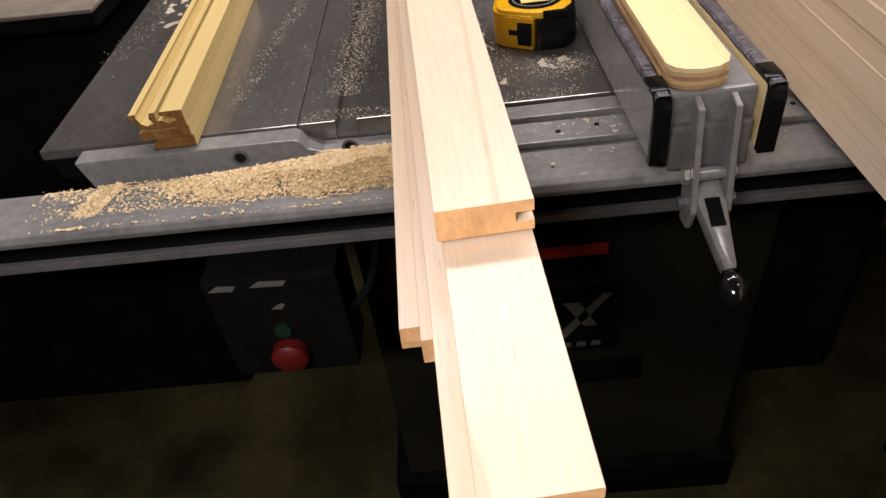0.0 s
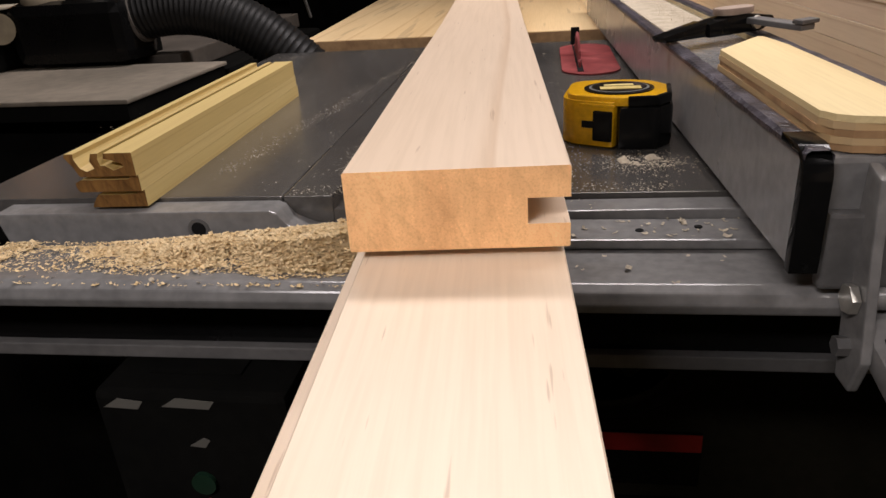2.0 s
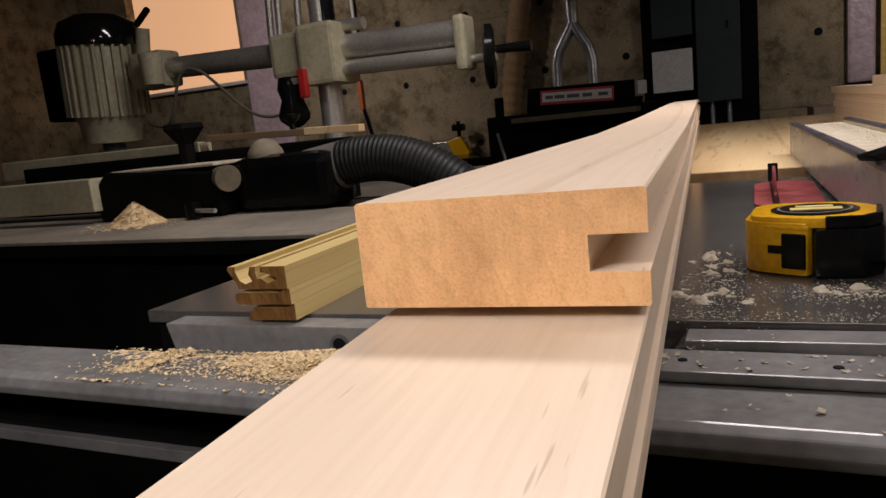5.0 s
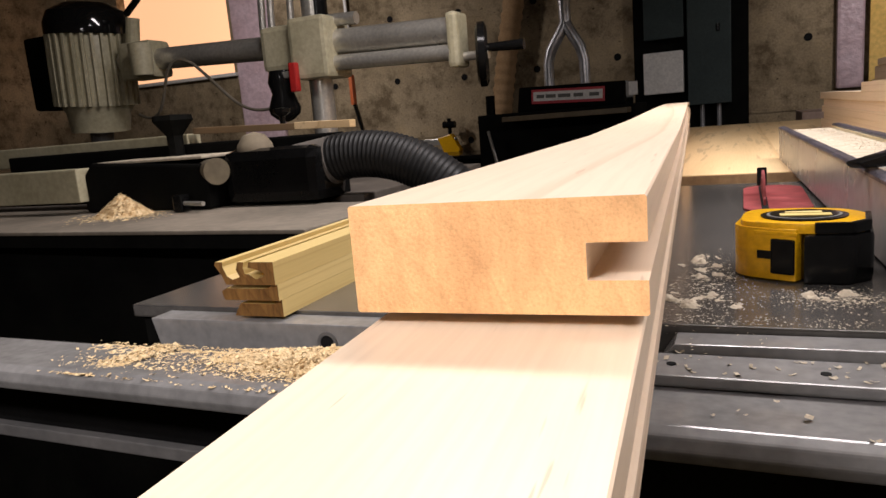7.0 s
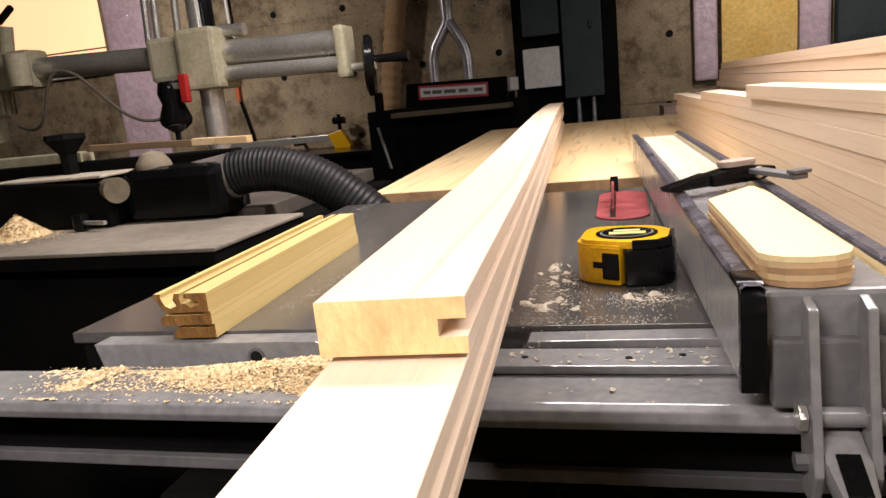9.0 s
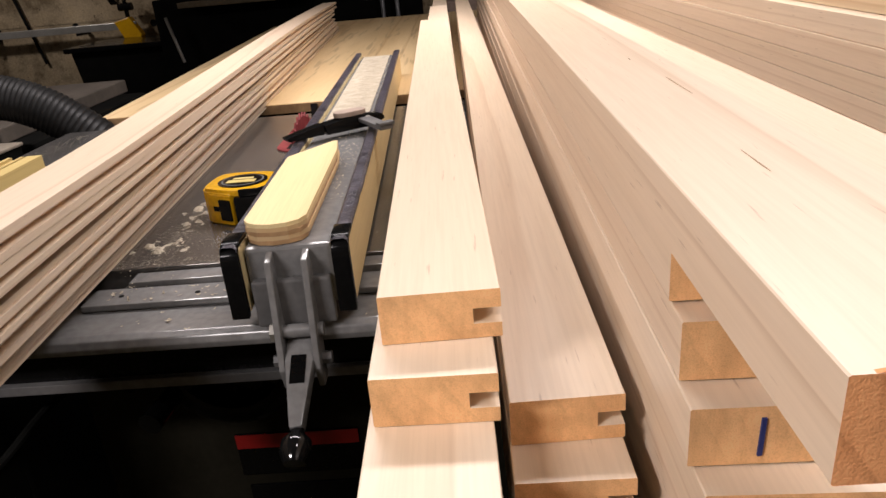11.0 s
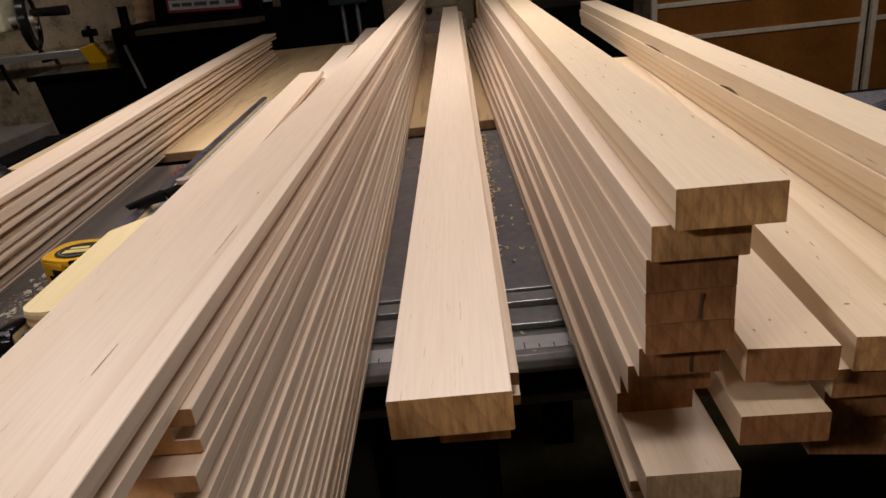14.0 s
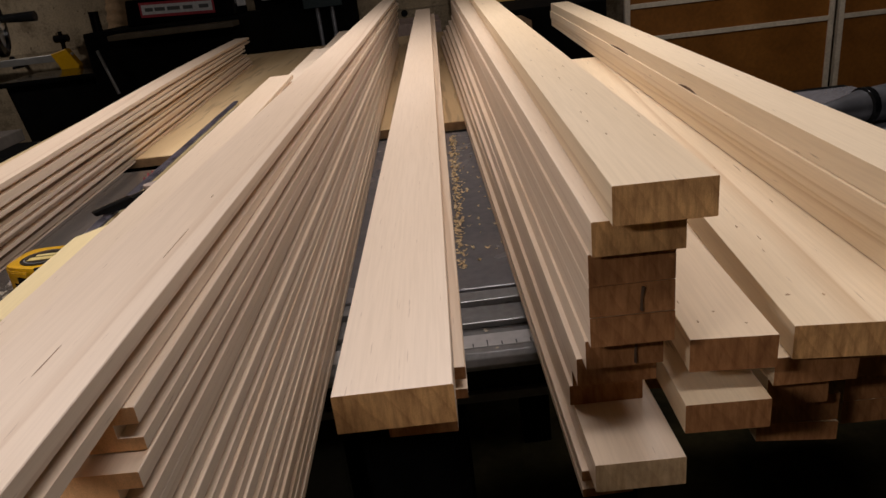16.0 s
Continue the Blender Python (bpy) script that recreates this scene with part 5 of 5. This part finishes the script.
# cordless drill lying beside the boards
dr = thing("cordless_drill", "silver and black cordless drill lying beside the boards", "drill", (1.19, 0.41, 0.0), 12)
part("drill_body", moved(lathe([(0.008, -0.035), (0.014, -0.03), (0.018, 0.0), (0.022, 0.02), (0.026, 0.04), (0.028, 0.09), (0.027, 0.13), (0.020, 0.145), (0.0, 0.15)], 24), pose(-0.02, 0, 0.028, 0, 90, 0)), surface("drill_silver", (0.10, 0.10, 0.105), (0.16, 0.16, 0.165), 20, (0.25, 0.4), 0.6), dr, "silver drill body", True)
part("handle", prism([(0.06, 0.02), (0.10, 0.02), (0.085, -0.10), (0.045, -0.10)], "z", 0.008, 0.040, 0.006), BLACK, dr, "black handle")
part("battery", prism([(0.02, -0.10), (0.11, -0.10), (0.105, -0.145), (0.015, -0.145)], "z", 0.0, 0.055, 0.008), BLACK, dr, "black battery pack")
part("ring", moved(lathe([(0.0255, 0), (0.0285, 0.002), (0.0285, 0.012), (0.0255, 0.014)], 24), pose(0.015, 0, 0.0285, 0, 90, 0)), BLACK, dr, "", True)

# ---------------------------------------------------------------- sawdust and shavings
dust_rng = random.Random(21)


def flakes(name, n, spot, size, label, mat, curl=0.5):
    """Thin bent chips: spot() gives the place of each."""
    vs, fs = [], []
    for _ in range(n):
        x, y, z = spot()
        a, s = dust_rng.uniform(0, 6.28), size * dust_rng.uniform(0.4, 1.3)
        w = s * dust_rng.uniform(0.3, 0.7)
        ca, sa = math.cos(a), math.sin(a)
        b = len(vs)
        for i, u in enumerate((-1, 0, 1)):
            lift = (curl * s * abs(u) + 0.0002) * dust_rng.uniform(0.2, 1)
            for v in (-1, 1):
                vs.append((x + ca * u * s - sa * v * w, y + sa * u * s + ca * v * w, z + lift + 0.15 * v * w))
        fs += [(b, b + 2, b + 3, b + 1), (b + 2, b + 4, b + 5, b + 3)]
    me = bpy.data.meshes.new(name)
    me.from_pydata(vs, [], fs)
    me.materials.append(mat)
    return tagged(new(name, me), label, "sawdust", kind="stuff")


def mound(x0, x1, y0, y1, z, hmax, shape, name, label):
    """A low heap: shape(u, v) is its height from 0 to 1."""
    bm = bmesh.new()
    nx, ny = 140, 26
    grid = []
    for i in range(nx + 1):
        row = []
        for j in range(ny + 1):
            x, y = x0 + (x1 - x0) * i / nx, y0 + (y1 - y0) * j / ny
            hh = hmax * shape(i / nx, j / ny) * (0.65 + 0.9 * noise.noise(Vector((x * 60, y * 60, 1.3)))) + 0.0022 * noise.noise(Vector((x * 300, y * 300, 4)))
            row.append(bm.verts.new((x, y, z + hh - 0.0030)))
        grid.append(row)
    for i in range(nx):
        for j in range(ny):
            bm.faces.new((grid[i][j], grid[i + 1][j], grid[i + 1][j + 1], grid[i][j + 1]))
    return solid(name, bm, DUST, label, "sawdust", kind="stuff")


def heap_shape(u, v):
    along = max(0.0, min(1.0, (u - 0.28) / 0.55)) ** 1.2 * (1.0 if u < 0.95 else (1 - u) * 20)
    front = 0.10 + 0.25 * (1 - u) + 0.07 * math.sin(u * 23)
    return along * max(0.0, min(1, (v - front) * 2.2)) * (1.0 if v < 0.93 else (1 - v) * 14)


mound(-0.36, -0.012, -0.108, -0.047, -0.0125, 0.019, heap_shape, "sawdust_heap", "heap of coarse tan sawdust on the fence rail")


def on_heap():
    while True:
        u, v = dust_rng.random() ** 0.75, dust_rng.random()
        if dust_rng.random() < 0.03 + heap_shape(u, v) or (0.05 < u < 0.75 and dust_rng.random() < 0.05) or (abs(u - 0.13 - 0.06 * v) < 0.035 and dust_rng.random() < 0.6):
            return -0.36 + 0.348 * u, -0.108 + 0.061 * v, -0.0130 + 0.019 * heap_shape(u, v) * 0.8


flakes("coarse_shavings", 1500, on_heap, 0.0018, "curled tan shavings on the heap", DUST, 0.7)
flakes("sawdust_flakes", 19000, on_heap, 0.00088, "coarse tan shavings strewn over the rail", DUST, 0.45)


def on_table():
    k = dust_rng.random()
    if k < 0.30:
        t = dust_rng.random()
        return -0.092 + 0.012 * t + dust_rng.gauss(0, 0.010), 0.045 + 0.26 * t, 0.0002
    if k < 0.42:
        return dust_rng.gauss(0.040, 0.015), dust_rng.gauss(0.085, 0.045), 0.0002
    if k < 0.52:
        return dust_rng.gauss(0.115, 0.02), dust_rng.gauss(0.060, 0.012), 0.0002
    if k < 0.60:
        return dust_rng.uniform(-0.13, 0.13), dust_rng.uniform(0.002, 0.02), 0.0002
    if k < 0.72:
        t = dust_rng.random()
        return -0.36 + 0.03 * t + dust_rng.gauss(0, 0.012), 0.18 + 0.45 * t, 0.0002
    if k < 0.82:
        t = dust_rng.random()
        return -0.20 + 0.07 * t + dust_rng.gauss(0, 0.006), 0.05 + 0.5 * t, 0.0002
    return dust_rng.uniform(-0.36, 0.28), dust_rng.uniform(0.01, 0.65), 0.0002


flakes("table_dust", 8000, on_table, 0.0006, "pale dust and chips scattered on the iron table", DUST_FINE, 0.25)


def patch(cx, cy, rx, ry, hh, seed, nm):
    """A thin ragged patch of swept fine dust."""
    bm = bmesh.new()
    n = 44
    g2 = [[bm.verts.new((cx + rx * (2 * i / n - 1), cy + ry * (2 * j / n - 1), 0.0)) for j in range(n + 1)] for i in range(n + 1)]
    for i in range(n + 1):
        for j in range(n + 1):
            v = g2[i][j]
            u, w = 2 * i / n - 1, 2 * j / n - 1
            v.co.z = -0.0022 + hh * (1 - u * u - w * w) + 0.0050 * noise.noise(Vector((v.co.x * 75 + seed, v.co.y * 75, 3))) + 0.002 * noise.noise(Vector((v.co.x * 300, v.co.y * 300, seed)))
    for i in range(n):
        for j in range(n):
            q = (g2[i][j], g2[i + 1][j], g2[i + 1][j + 1], g2[i][j + 1])
            if max(v.co.z for v in q) > -0.0004:
                bm.faces.new(q)
    return solid(nm, bm, DUST_FINE, "thin ragged patch of pale dust on the iron table", "sawdust", kind="stuff")


patch(0.038, 0.052, 0.032, 0.026, 0.0022, 7.0, "dust_patch")
patch(0.036, 0.150, 0.018, 0.045, 0.0018, 27.0, "dust_patch")
patch(0.046, 0.105, 0.014, 0.028, 0.0020, 31.0, "dust_patch")
patch(0.115, 0.065, 0.028, 0.014, 0.0018, 12.0, "dust_patch")
patch(-0.325, 0.32, 0.03, 0.10, 0.0012, 17.0, "dust_patch")


def on_rails():
    if dust_rng.random() < 0.6:
        return dust_rng.uniform(0.02, 0.16), dust_rng.uniform(-0.052, -0.018), -0.0083
    return dust_rng.uniform(-0.3, 0.6), dust_rng.uniform(-0.105, -0.065), -0.0122


flakes("rail_chips", 110, on_rails, 0.0019, "a few pale chips on the grey rails", DUST_FINE, 0.5)


def on_fence():
    yy = dust_rng.uniform(0.45, 1.0) if dust_rng.random() < 0.8 else dust_rng.uniform(0.1, 0.45)
    xx = 0.045 + dust_rng.gauss(0.008, 0.012)
    c, s = math.cos(radians(FRZ)), math.sin(radians(FRZ))
    return 0.163 + xx * c - yy * s, -0.121 + xx * s + yy * c, 0.0577


flakes("fence_dust", 2500, on_fence, 0.0009, "pale shavings lying along the fence tube", DUST_FINE, 0.4)


def on_side():
    t = dust_rng.random()
    return 0.568 + 0.02 * t + abs(dust_rng.gauss(0, 0.006)) if dust_rng.random() < 0.85 else dust_rng.uniform(0.57, 0.625), 0.05 + 0.60 * t, 0.0
flakes("curled_shavings", 420, on_side, 0.0025, "curly yellow shavings along the board on the side table", DUST, 0.9)
def small_heap(x, y):
    return max(0.0, 0.042 * (1 - math.hypot((x + 0.985) / 0.055, (y - 0.555) / 0.05)))


bm = bmesh.new()
heap = [[bm.verts.new((x, y, -0.0052 + small_heap(x, y) + 0.004 * noise.noise(Vector((x * 90, y * 90, 2))))) for y in np.linspace(0.48, 0.599, 24)] for x in np.linspace(-1.10, -0.91, 36)]
for i in range(35):
    for j in range(23):
        bm.faces.new((heap[i][j], heap[i + 1][j], heap[i + 1][j + 1], heap[i][j + 1]))
solid("sawdust_heap", bm, DUST, "small cone of orange-tan dust before the black hood", "sawdust", kind="stuff")


def on_machine():
    x, y = dust_rng.gauss(-0.98, 0.045), min(0.598, dust_rng.gauss(0.55, 0.03))
    return x, y, max(-0.004, small_heap(x, y) - 0.004)


flakes("machine_dust", 1800, on_machine, 0.0018, "tan dust strewn below the machine hood", DUST, 0.5)
